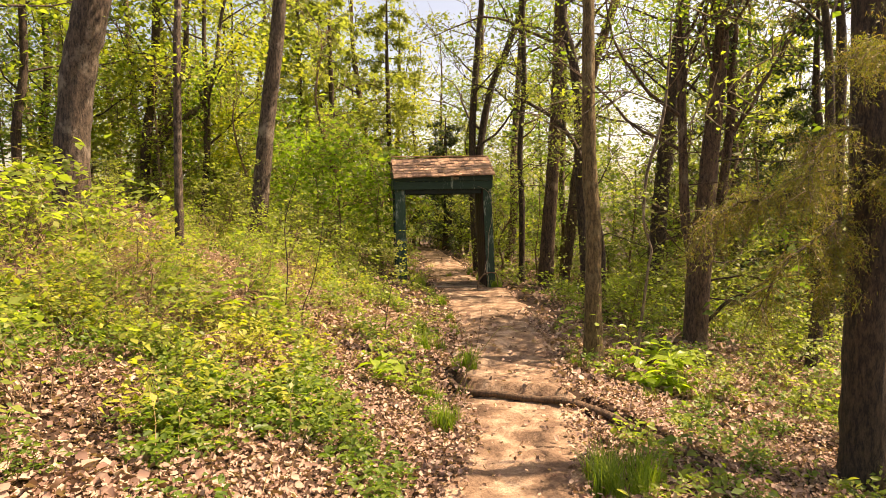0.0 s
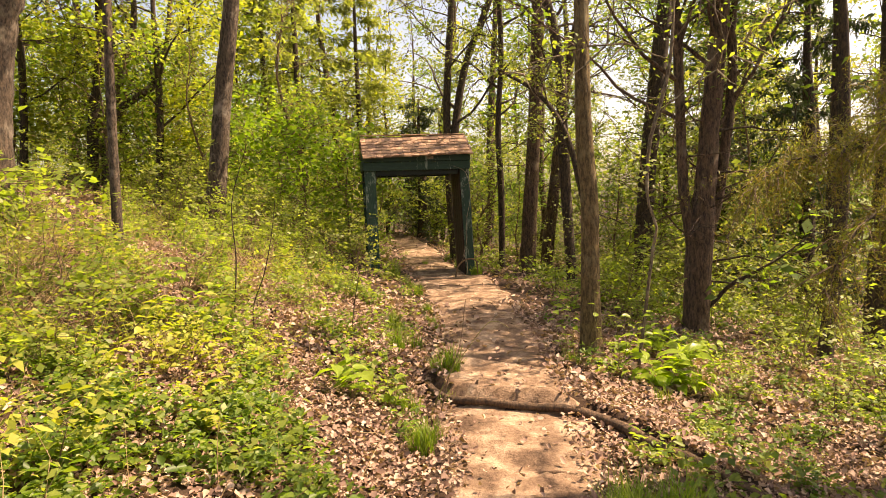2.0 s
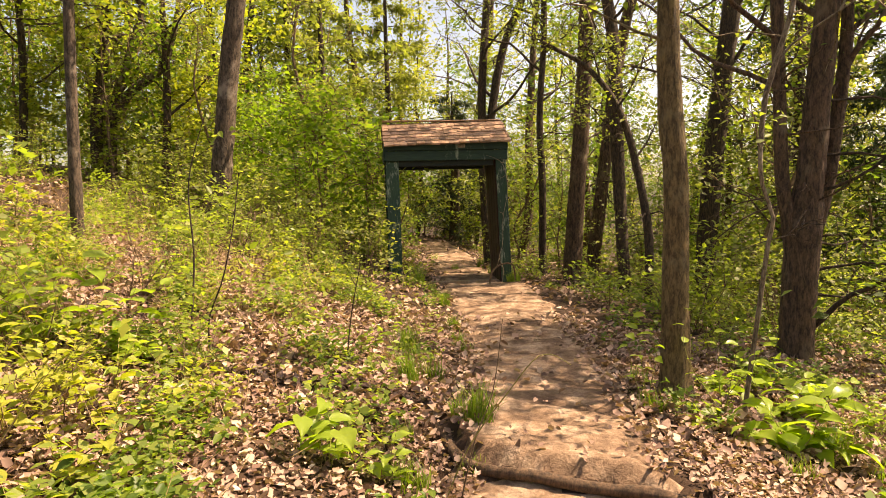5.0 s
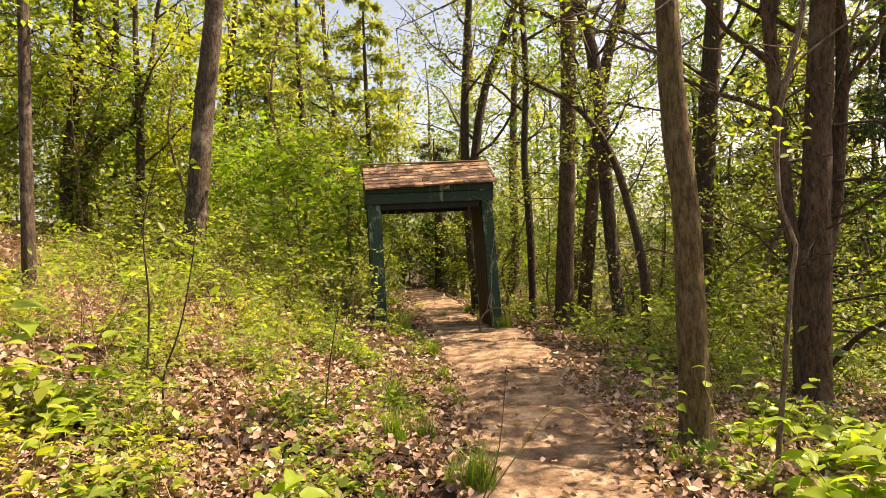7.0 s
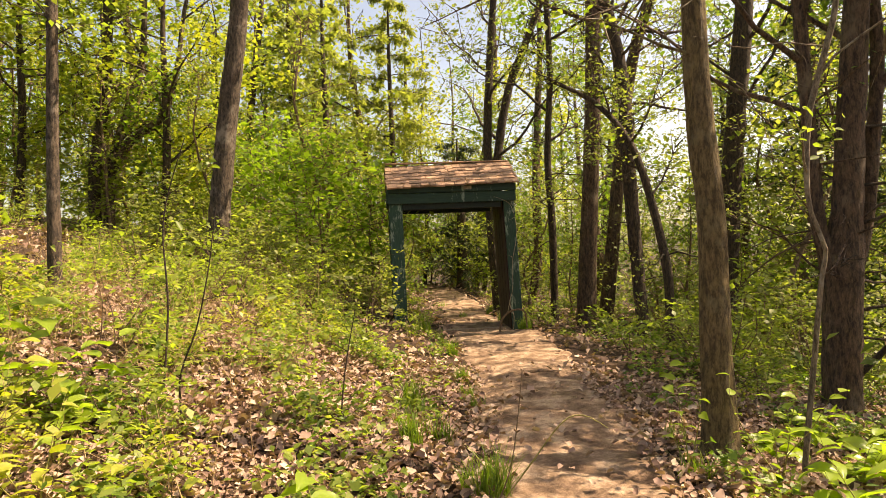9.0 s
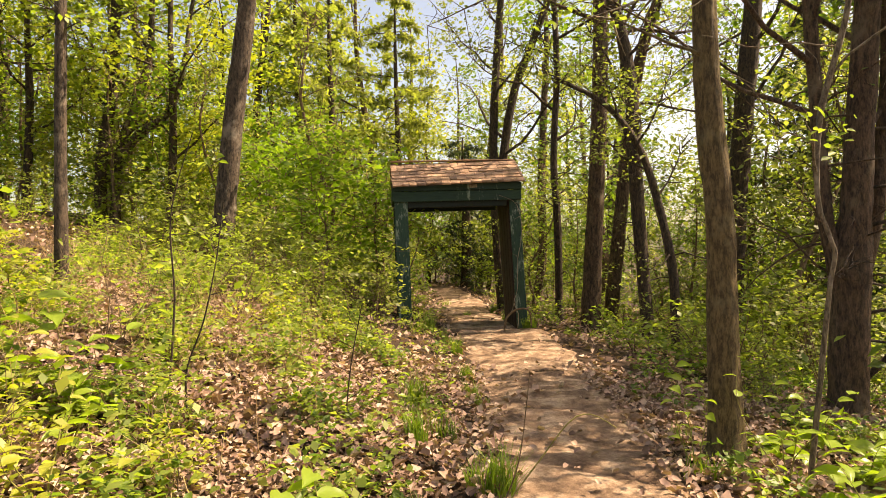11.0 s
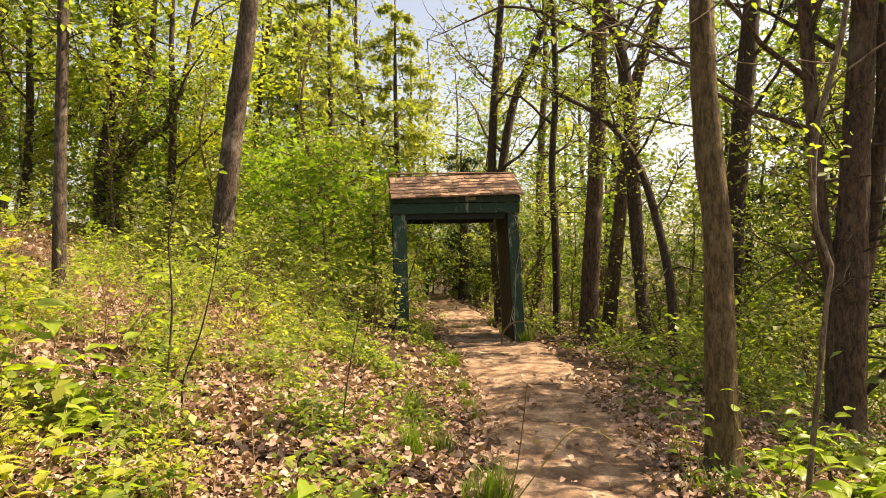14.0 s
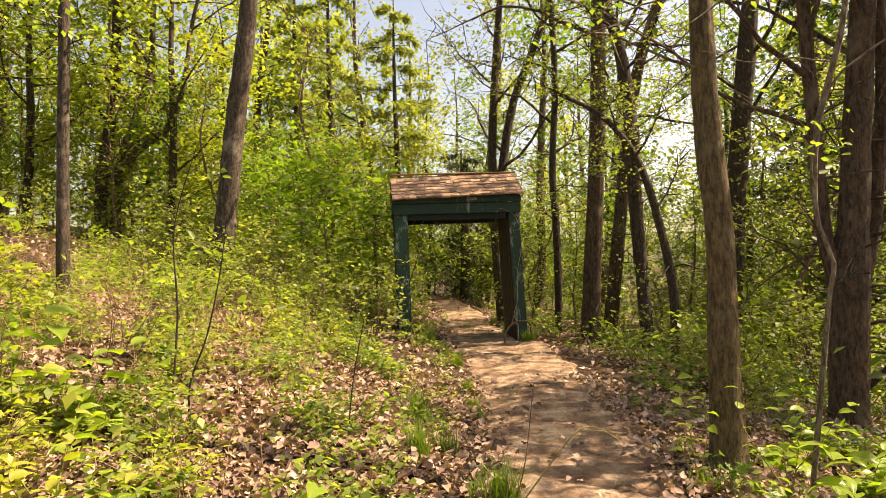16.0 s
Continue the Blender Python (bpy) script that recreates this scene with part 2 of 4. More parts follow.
def curve_out(rng, start, way, length, r, bend=0.25, rise=0.0, steps=7):
    """A wandering branch."""
    p, d = np.array(start, float), np.array(way, float)
    d /= np.linalg.norm(d)
    out = [(*p, r)]
    for i in range(steps):
        d = d + bend * rng.standard_normal(3) * 0.5 + np.array([0, 0, rise])
        d /= np.linalg.norm(d)
        p = p + d * length / steps
        out.append((*p, r * (1 - 0.88 * (i + 1) / steps)))
    return np.array(out)


# ---- ground ----
PY = [-40, -6, 0, 4, 5.1, 6.5, 8, 9, 10, 12.2, 14.5, 16.5, 18.5, 21.4, 26.5, 32, 40, 60]
PX = [0.5, 0.45, 0.38, 0.22, 0.25, 0.07, -0.05, -0.18, -0.35, -0.68, -1.25, -1.85, -2.4, -3.0, -4.5, -8.5, -16, -34]
PW = [0.45, 0.45, 0.45, 0.44, 0.46, 0.58, 0.55, 0.66, 0.64, 0.72, 0.78, 0.55, 0.62, 0.6, 0.65, 0.65, 0.65, 0.65]
ZY = [-40, -4, 0, 3.3, 5, 6.35, 6.5, 14.8, 20, 26.5, 40, 80, 400]
ZZ = [1.4, 0.5, 0.3, 0.02, -0.04, -0.06, -0.05, 0.0, 0.02, 0.12, 0.5, 1.5, 4]


def ripple(x, y):
    return (np.sin(x * 1.9 + 1.3 * np.sin(y * 0.9)) * np.sin(y * 1.6 + 0.7 * np.sin(x * 1.1)) * 0.05
            + np.sin(x * 5.1 + 2 * np.sin(y * 2.3)) * np.sin(y * 4.7 + np.sin(x * 3.1)) * 0.018)


LX = [-0.8, -0.58, -0.4, 0.0, 0.3, 0.65, 0.9, 1.14, 1.4, 1.9]
LY = [7.2, 6.78, 6.4, 6.22, 6.15, 6.06, 5.93, 5.58, 5.2, 4.7]


def ledge(x, y):
    """A low bank of earth across the path."""
    past = y - np.interp(x, LX, LY)
    return 0.14 * np.clip(past / 0.035 + 0.5, 0, 1) * np.interp(past, [0, 2.5], [1, 0.3]) * np.interp(x, [-0.85, -0.5, 1.4, 1.9], [0, 1, 1, 0])


def ground_z(x, y):
    x, y = np.asarray(x, float), np.asarray(y, float)
    d = x - np.interp(y, PY, PX)
    hw = np.interp(y, PY, PW)
    z = np.interp(y, ZY, ZZ)
    left, right = np.maximum(-d - hw, 0), np.maximum(d - hw, 0)
    up = np.interp(left, [0, 0.4, 1.2, 4, 8, 14, 40, 120, 400], [0, 0.06, 0.27, 1.0, 2.05, 3.0, 5.0, 9, 18])
    down = np.interp(right, [0, 0.3, 1, 3, 8, 20, 60, 400], [0, 0.04, 0.16, 0.42, 1.2, 2.6, 4.5, 10])
    off = np.clip((np.abs(d) - hw) / 0.5, 0, 1)
    return z + ledge(x, y) + up - down + ripple(x, y) * (0.25 + 0.75 * off) - 0.03 * (1 - off)


def axis(lo, a, b, hi, step, grow=1.16):
    mid = list(np.arange(a, b, step))
    s, p = step, b
    while p < hi:
        mid.append(p)
        s *= grow
        p += s
    s, p, head = step, a, []
    while p > lo:
        s *= grow
        p -= s
        head.append(p)
    return np.array(head[::-1] + mid)


gx, gy = axis(-600, -8, 5, 600, 0.13), axis(-300, -2, 19, 900, 0.13)
mx_, my_ = np.meshgrid(gx, gy)
gv = np.stack([mx_, my_, ground_z(mx_, my_)], -1).reshape(-1, 3)
gi, gj = np.meshgrid(np.arange(len(gy) - 1), np.arange(len(gx) - 1), indexing="ij")
gk = (gi * len(gx) + gj).ravel()
ground = quads("ground", gv, np.stack([gk, gk + 1, gk + 1 + len(gx), gk + len(gx)], -1), FOREST_SOIL, smooth=True)
tagged(ground, "brown forest floor of soil on a side slope", "ground", kind="structure")

# trodden path: a crowned strip whose rims dip under the forest floor
rngp = np.random.default_rng(3)
ys = np.concatenate([np.arange(-7, 22, 0.045), np.arange(22, 60, 0.4)])
across = np.linspace(-1, 1, 25)
rim = np.interp(ys, ys[::6], 1 + 0.10 * rngp.standard_normal(len(ys[::6])))
rim_r = np.interp(ys, ys[::7], 1 + 0.10 * rngp.standard_normal(len(ys[::7])))
pv = []
for yy, a1, a2 in zip(ys, rim, rim_r):
    w = np.interp(yy, PY, PW) + 0.1
    xs = np.interp(yy, PY, PX) + across * w * np.where(across < 0, a1, a2)
    dip = np.clip((np.abs(across) - 0.72) / 0.28, 0, 1) ** 2
    hump = 0.016 * np.sin(xs * 4 + yy * 3.1) * np.sin(yy * 5.3 + xs * 2) + 0.013 * np.sin(yy * 14 + 2.5 * np.sin(xs * 4 + yy)) * np.sin(xs * 5 + yy * 2) + 0.005 * rngp.standard_normal(len(xs))
    pv.append(np.stack([xs, np.full_like(xs, yy), ground_z(xs, yy) + 0.035 + hump * (1 - dip) - 0.11 * dip], -1))
pv = np.concatenate(pv)
pi_, pj_ = np.meshgrid(np.arange(len(ys) - 1), np.arange(24), indexing="ij")
pk = (pi_ * 25 + pj_).ravel()
path = quads("path", pv, np.stack([pk, pk + 1, pk + 26, pk + 25], -1), PATH_SOIL, smooth=True)
tagged(path, "trodden sandy earth footpath with dappled shade", "path", kind="structure")


def gz(x, y):
    return float(ground_z(x, y))


def off_path(x, y):
    return np.abs(x - np.interp(y, PY, PX)) - np.interp(y, PY, PW)


# roots across the path, and a dark ridge along the bank
def surface_ridge(name, pts, label, material=BARK_DARK):
    rng = np.random.default_rng(len(pts))
    s = spline([(x, y, gz(x, y) + dz, r) for x, y, dz, r in pts], 0.07)
    base = new(name)
    base.location = s[0, :3]
    s[:, 2] += 0.008 * np.sin(np.arange(len(s)) * 0.8)
    s[:, :3] -= np.array(base.location)
    v, f = tube(s, 10, rng, 0.07)
    quads("root", v, f, material, base, smooth=True)
    return tagged(base, label, "root")


ROOT_AND_BANK_BROWN = bark_material("root_and_bank_brown", (0.05, 0.03, 0.018), (0.16, 0.095, 0.055), None, 14)
# dark tube stands in for the shaded face of the earth bank
surface_ridge("tree_root", [(-0.84, 7.16, -0.02, 0.018), (-0.62, 6.73, 0.03, 0.028), (-0.44, 6.35, 0.07, 0.033), (-0.01, 6.17, 0.08, 0.033), (0.29, 6.1, 0.08, 0.034), (0.64, 6.01, 0.08, 0.036), (0.87, 5.89, 0.075, 0.04), (1.1, 5.55, 0.065, 0.045), (1.36, 5.17, 0.05, 0.045), (1.86, 4.66, 0.0, 0.025)],
             "dark ridge standing in for the earth bank's shaded face", ROOT_AND_BANK_BROWN)
surface_ridge("tree_root", [(-1.0, 10.75, -0.03, 0.015), (-0.75, 10.7, 0.012, 0.025), (-0.3, 10.62, 0.02, 0.03), (0.05, 10.68, 0.0, 0.02), (0.3, 10.75, -0.04, 0.012)], "thin brown root lying across the trodden path", ROOT_AND_BANK_BROWN)
surface_ridge("tree_root", [(-0.27, 5.0, -0.03, 0.01), (0.05, 4.92, 0.008, 0.016), (0.45, 4.98, 0.01, 0.016), (0.75, 4.9, -0.03, 0.01)], "thin root at the surface of the sandy path", ROOT_AND_BANK_BROWN)


# ---- trees ----
def tree(name, trunk, label, bark, leaf, seed, height, limbs, limb_len, crown_from, leaf_n, leaf_size, stems=(), dead=0, sides=14, sprays=0, category="tree"):
    """trunk: (x, y, z, r) points of the visible bole; it is carried on up to height, where limbs and a leafy crown open."""
    rng = np.random.default_rng(seed)
    base = new(name)
    bx, by = trunk[0][0], trunk[0][1]
    bz = gz(bx, by)
    base.location = (bx, by, bz)
    o = np.array([bx, by, bz])

    def bole(pts, foot, top):
        p = [tuple(np.array(q[:3]) - o) + (q[3],) for q in pts]
        if foot:
            p[0] = (p[0][0], p[0][1], 0.10, p[0][3])
            p = [(p[0][0], p[0][1], -0.2, p[0][3] * 1.7), (p[0][0], p[0][1], 0.0, p[0][3] * 1.28)] + p
        a, b = np.array(p[-2]), np.array(p[-1])
        d = (b - a)[:3]
        d = d / np.linalg.norm(d) + np.array([0, 0, 0.7])
        d /= np.linalg.norm(d)
        h = top - b[2]
        if h > 0.5:
            for k in (0.35, 0.7, 1.0):
                sway = rng.standard_normal(3) * 0.12 * (k + 0.3)
                p.append((*(b[:3] + d * h * k + sway), b[3] * (1 - 0.85 * k)))
        s = spline(p, 0.16 if sides > 8 else 0.45)
        v, f = tube(s, sides, rng, 0.035)
        return s, v, f

    s, v, f = bole(trunk, True, height)
    quads("trunk", v, f, bark, base, smooth=True)
    boles = [s]
    for st in stems:
        s2, v, f = bole(st, False, height * 0.9)
        quads("stem", v, f, bark, base, smooth=True)
        boles.append(s2)
    tips, twigs = [], []
    for i in range(limbs):
        s = boles[i % len(boles)]
        h = crown_from + (height - crown_from) * (i + rng.random()) / limbs * 0.92
        k = int(np.argmin(np.abs(s[:, 2] - h)))
        ang = i * 2.4 + rng.random()
        up = 0.25 + 0.8 * rng.random()
        ln = limb_len * (0.6 + 0.6 * rng.random()) * (1.15 - 0.6 * (h - crown_from) / max(height - crown_from, 0.1))
        limb = curve_out(rng, s[k, :3], (math.cos(ang), math.sin(ang), up), ln, min(s[k, 3] * 0.5, 0.012 + ln * 0.009), 0.35, 0.02, 9)
        v, f = tube(limb if sides > 8 else limb[::2], 6 if sides > 8 else 3)
        quads("limb", v, f, bark, base, smooth=True)
        for j in range(3, 10):
            for _ in range(2 if sides > 8 else 1):
                tw = curve_out(rng, limb[j, :3], rng.standard_normal(3) + (limb[j, :3] - limb[j - 1, :3]) * 4 / ln, ln * (0.18 + 0.22 * rng.random()), 0.012, 0.5, 0.0, 2 if sides > 8 else 1)
                twigs.append(tube(tw, 3))
                tips.append(tw[1:, :3])
            tips.append(limb[j:j + 1, :3])
    for i in range(dead):
        s = boles[i % len(boles)]
        h = 0.9 + (crown_from - 0.4) * rng.random()
        k = int(np.argmin(np.abs(s[:, 2] - h)))
        ang = rng.random() * 6.28
        limb = curve_out(rng, s[k, :3], (math.cos(ang), math.sin(ang), 0.1 + 0.4 * rng.random()), 0.5 + 1.3 * rng.random(), min(0.014, s[k, 3] * 0.35), 0.45, -0.02, 8)
        v, f = tube(limb, 5)
        quads("dead_branch", v, f, bark, base, smooth=True)
        for j in range(2, 8, 2):
            twigs.append(tube(curve_out(rng, limb[j, :3], rng.standard_normal(3), 0.35, 0.006, 0.5, 0, 4), 3))
    for i in range(sprays):
        s = boles[i % len(boles)]
        h = 0.7 + (crown_from - 0.2) * rng.random()
        k = int(np.argmin(np.abs(s[:, 2] - h)))
        ang = rng.random() * 6.28
        limb = curve_out(rng, s[k, :3], (math.cos(ang), math.sin(ang), 0.3), 0.5 + 0.9 * rng.random(), 0.009, 0.4, 0.0, 6)
        twigs.append(tube(limb, 4))
        for j in range(3, 7):
            tips.append(np.repeat(limb[j:j + 1, :3], 3, 0))
    if twigs:
        v, f = join(twigs)
        quads("brushwood", v, f, bark, base, kind="stuff")
    if leaf_n and tips:
        t = np.concatenate(tips)
        t = t[rng.permutation(len(t))[:max(20, int(len(t) * 0.55))]]
        p = sprays_of(t, leaf_n, 9, 0.04 + leaf_size * 1.7, rng)
        v, f = leaves(p, leaf_size, rng, 1.0, 0.62, fine=leaf_size < 0.06)
        quads("crown", v, f, leaf, base, kind="stuff")
    return tagged(base, label, category)


tree("tree", [(0.99, 7.94, -0.15, 0.124), (0.98, 7.94, 0.68, 0.102), (0.97, 7.94, 1.59, 0.091), (0.91, 7.94, 2.36, 0.087), (0.89, 7.94, 3.14, 0.078)],
     "tan-brown trunk with smooth mossy bark beside the path", BARK_TAN, SPRING, 11, 11, 14, 2.6, 5.0, 1600, 0.055, dead=2, sprays=0, sides=20)
tree("tree", [(0.45, 16.4, -0.06, 0.202), (0.57, 16.4, 2.08, 0.166), (0.69, 16.4, 4.33, 0.155), (0.74, 16.4, 6.6, 0.137)],
     "stout brown trunk with rough bark behind the gate", BARK_RED, FAR_LEAF, 12, 15, 16, 3.2, 5.0, 3600, 0.075, dead=8, sprays=8)
tree("tree", [(1.01, 19, -0.12, 0.17), (1.31, 19, 2.48, 0.153), (1.47, 19, 3.95, 0.141), (1.8, 19, 5.94, 0.13), (2.29, 19, 7.52, 0.119)],
     "leaning brown trunk close behind a stouter tree", BARK_RED, FAR_LEAF, 13, 14, 14, 3.0, 4.8, 4200, 0.075, dead=6, sprays=6)
tree("tree", [(1.4, 15.2, -0.29, 0.115), (1.31, 15.2, 1.19, 0.115), (1.22, 15.2, 2.71, 0.12), (1.16, 15.2, 4.23, 0.115), (1.01, 15.2, 5.26, 0.105), (0.8, 15.2, 6.11, 0.09)],
     "slim dark crooked trunk bending as it rises", BARK_DARK, FAR_LEAF, 14, 11, 13, 2.6, 3.8, 3400, 0.066, dead=8, sprays=8)
tree("tree", [(1.61, 13.7, -0.31, 0.075), (1.6, 13.7, 0.86, 0.072), (1.48, 13.7, 1.65, 0.065), (1.25, 13.75, 2.62, 0.06), (1.0, 13.8, 3.2, 0.05), (0.55, 13.9, 3.75, 0.04), (-0.1, 14.0, 4.15, 0.03)],
     "thin dark sapling arching over to one side", BARK_DARK, FAR_LEAF, 15, 4.6, 7, 1.4, 2.4, 1600, 0.055, dead=4, sides=10)
tree("tree", [(-0.16, 17, 0.01, 0.085), (-0.17, 17, 1.9, 0.082), (-0.23, 17, 3.33, 0.072), (-0.14, 17, 5.12, 0.066), (-0.19, 17, 6.93, 0.06)],
     "thin dark trunk with forking bare branches", BARK_DARK, FAR_LEAF, 16, 11, 14, 2.4, 3.4, 2900, 0.07, dead=8, sprays=6, sides=10)
tree("tree", [(3.19, 17, -0.6, 0.216), (3.33, 17, 2.06, 0.197), (3.49, 17, 3.93, 0.186), (3.67, 17, 5.75, 0.176)],
     "dark leaning trunk with ragged bark and side twigs", BARK_DARK, FAR_LEAF, 17, 15, 18, 3.5, 4.6, 4000, 0.075, dead=14, sprays=10)
tree("tree", [(2.78, 10.6, -0.3, 0.19), (2.8, 10.6, 0.5, 0.185), (2.83, 10.6, 1.2, 0.185), (2.88, 10.6, 1.7, 0.15), (2.92, 10.6, 2.4, 0.135), (3.04, 10.6, 4.03, 0.12)],
     "dark reddish tree with three stems from one foot", BARK_RED, GREEN, 18, 6, 22, 2.8, 2.9, 4200, 0.07,
     stems=[[(2.74, 10.58, 0.7, 0.09), (2.66, 10.58, 1.25, 0.08), (2.58, 10.58, 1.75, 0.072), (2.52, 10.58, 2.88, 0.067), (2.46, 10.58, 4.07, 0.064)],
            [(2.86, 10.66, 0.5, 0.1), (2.95, 10.7, 1.0, 0.09), (3.1, 10.72, 1.6, 0.075), (3.2, 10.75, 2.4, 0.07), (3.28, 10.77, 3.3, 0.065), (3.26, 10.78, 4.0, 0.06)]], dead=26, sprays=0, sides=18)
tree("sapling", [(1.48, 7.86, -0.2, 0.018), (1.53, 7.86, 0.41, 0.018), (1.61, 7.86, 1.14, 0.016), (1.64, 7.86, 1.33, 0.014), (1.56, 7.86, 1.57, 0.014), (1.54, 7.86, 1.83, 0.017), (1.57, 7.86, 2.23, 0.019), (1.68, 7.86, 2.63, 0.019), (1.76, 7.86, 3.02, 0.017)],
     "pale kinked sapling with peeling light bark", BARK_SAP, SPRING, 19, 5.2, 6, 2.0, 2.4, 600, 0.05, dead=2, sides=10, sprays=1, category="sapling")
tree("tree", [(-6.27, 14.2, 1.06, 0.24), (-6.15, 14.2, 2.1, 0.2), (-5.93, 14.2, 4.0, 0.18), (-5.66, 14.2, 5.95, 0.16)],
     "tall leaning grey-brown trunk on the slope", BARK_GREY, SPRING, 20, 15, 14, 3.2, 7.5, 3600, 0.085, dead=3)
tree("tree", [(-5.22, 9.25, 1.2, 0.072), (-5.22, 9.25, 2.48, 0.061), (-5.2, 9.25, 3.73, 0.058), (-5.19, 9.25, 4.36, 0.055)],
     "slender straight grey trunk standing among shrubs", BARK_GREY, SPRING, 21, 10, 10, 2.2, 4.6, 2600, 0.065, dead=2, sprays=5, sides=12)
tree("tree", [(-10.58, 17, 2.54, 0.13), (-10.44, 17, 3.78, 0.111), (-9.94, 17, 5.11, 0.098), (-9.6, 17, 6.2, 0.078)],
     "grey forked old trunk with crooked limbs", BARK_GREY, SPRING, 22, 9, 12, 3.4, 1.8, 3000, 0.075,
     stems=[[(-10.45, 17, 3.6, 0.12), (-9.9, 16.9, 4.2, 0.1), (-9.0, 16.8, 4.7, 0.085), (-8.6, 16.8, 5.7, 0.06)]], dead=8)
tree("tree", [(-1.55, 19, 0.0, 0.12), (-1.66, 19, 2.0, 0.11), (-1.7, 19, 3.7, 0.105), (-1.66, 19, 5.0, 0.1), (-1.55, 19, 6.6, 0.09)],
     "dark straight trunk beyond the gate", BARK_DARK, FAR_LEAF, 23, 12, 14, 2.8, 3.4, 3000, 0.075, dead=10, sprays=6,
     stems=[[(-1.64, 19, 1.6, 0.11), (-1.5, 19.05, 3.4, 0.11), (-1.2, 19.1, 5.2, 0.1), (-0.75, 19.15, 6.4, 0.09), (-0.3, 19.2, 7.6, 0.08)]])
tree("tree", [(-7.28, 9.5, 1.7, 0.28), (-7.25, 9.5, 2.4, 0.27), (-7.18, 9.5, 3.3, 0.26), (-7.03, 9.5, 4.2, 0.26), (-6.78, 9.5, 5.2, 0.26)],
     "thick dark old trunk on the slope among leaves", BARK_GREY, SPRING, 24, 15, 14, 3.5, 6.5, 4500, 0.1)


tree("snag", [(-12.6, 19.6, gz(-12.6, 19.6), 0.3), (-12.55, 19.6, gz(-12.6, 19.6) + 0.9, 0.24), (-12.5, 19.6, gz(-12.6, 19.6) + 1.7, 0.19)], "pale barkless snag with a forked broken top", BARK_PALE, SPRING, 25, 2.2, 0, 1.0, 1.0, 0, 0.06,
     stems=[[(-12.55, 19.6, gz(-12.6, 19.6) + 0.8, 0.16), (-12.2, 19.55, gz(-12.6, 19.6) + 1.5, 0.12), (-11.8, 19.5, gz(-12.6, 19.6) + 2.2, 0.07), (-11.6, 19.5, gz(-12.6, 19.6) + 2.9, 0.03)]], category="snag")


# bare lower branches of the three-stemmed tree
tw_tree = [o for o in bpy.data.objects if o.get("label", "").startswith("dark reddish tree with three")][0]
rngd = np.random.default_rng(61)
for start, way, ln, r in (((0.15, 0.0, 0.35), (1, 0.1, 0.75), 1.9, 0.035), ((0.12, 0, 1.0), (1, -0.2, 0.12), 1.8, 0.02), ((0.12, 0, 1.3), (1, 0.3, 0.02), 1.7, 0.018), ((0.15, 0, 1.9), (1, 0.0, 0.35), 2.0, 0.024),
                          ((0.18, 0, 2.3), (1, -0.4, 0.3), 1.9, 0.02), ((0.2, 0, 2.9), (1, 0.2, 0.1), 2.0, 0.02), ((0.0, -0.1, 1.55), (-0.3, -1, 0.15), 0.7, 0.012), ((0.2, 0, 0.75), (1, 0.4, -0.02), 1.6, 0.016)):
    limb = curve_out(rngd, start, way, ln, r, 0.28, 0.0, 10)
    v, f = tube(limb, 6)
    br = quads("dead_branch", v, f, BARK_DARK, tw_tree, smooth=True)
    for j in range(3, 10):
        v, f = tube(curve_out(rngd, limb[j, :3], rngd.standard_normal(3) + (0.5, 0, 0), 0.2 + 0.35 * rngd.random(), 0.006, 0.4, 0, 4), 4)
        quads("twig", v, f, BARK_DARK, br)


# cedar with drooping sprays
def cedar(name, trunk, label, seed, height, low, boughs, length, needles, leaf, size=0.06, bark=BARK_DARK, low_boughs=()):
    rng = np.random.default_rng(seed)
    base = new(name)
    o = np.array([trunk[0][0], trunk[0][1], gz(trunk[0][0], trunk[0][1])])
    base.location = o
    p = [tuple(np.array(q[:3]) - o) + (q[3],) for q in trunk]
    p = [(p[0][0], p[0][1], -0.15, p[0][3] * 1.35)] + p
    p.append((p[-1][0] - 0.1, p[-1][1], height * 0.7, p[-1][3] * 0.6))
    p.append((p[-1][0], p[-1][1], height, 0.02))
    s = spline(p, 0.2)
    v, f = tube(s, 16, rng, 0.04)
    quads("trunk", v, f, bark, base, smooth=True)
    pts, twigs = [], []
    reach = [(None, None, None)] * boughs + list(low_boughs)
    for i, (h, way, ln) in enumerate(reach):
        own = h is not None
        if not own:
            h = low + (height - low) * (i / boughs) ** 1.15
            ln = length * (0.65 + 0.5 * rng.random()) * (1.05 - 0.75 * h / height)
            ang = i * 2.4 + rng.random()
            way = (math.cos(ang), math.sin(ang), 0.3)
        k = int(np.argmin(np.abs(s[:, 2] - h)))
        b = curve_out(rng, s[k, :3], way, ln, 0.008 + 0.008 * ln, 0.22, -0.06, 9)
        v, f = tube(b, 6)
        quads("bough", v, f, bark, base, smooth=True)
        for j in range(2, 10):
            for _ in range(9 if own else 3):
                d = (b[j, :3] - b[j - 1, :3])
                tw = curve_out(rng, b[j, :3], d / np.linalg.norm(d) + rng.standard_normal(3) * 0.7, ln * (0.12 + 0.2 * rng.random()), 0.004, 0.3, -0.2, 6)
                twigs.append(tube(tw[::2], 3))
                pts += [tw[1:, :3]] * (3 if own else 1)
    v, f = join(twigs)
    quads("brushwood", v, f, TWIG, base, kind="stuff")
    t = np.concatenate(pts)
    q = t[rng.integers(0, len(t), needles)] + rng.standard_normal((needles, 3)) * 0.025
    v, f = leaves(q, size, rng, 0.0, 0.16 if size < 0.1 else 0.24, droop=0.9)
    quads("foliage", v, f, leaf, base, kind="stuff")
    return tagged(base, label, "conifer")


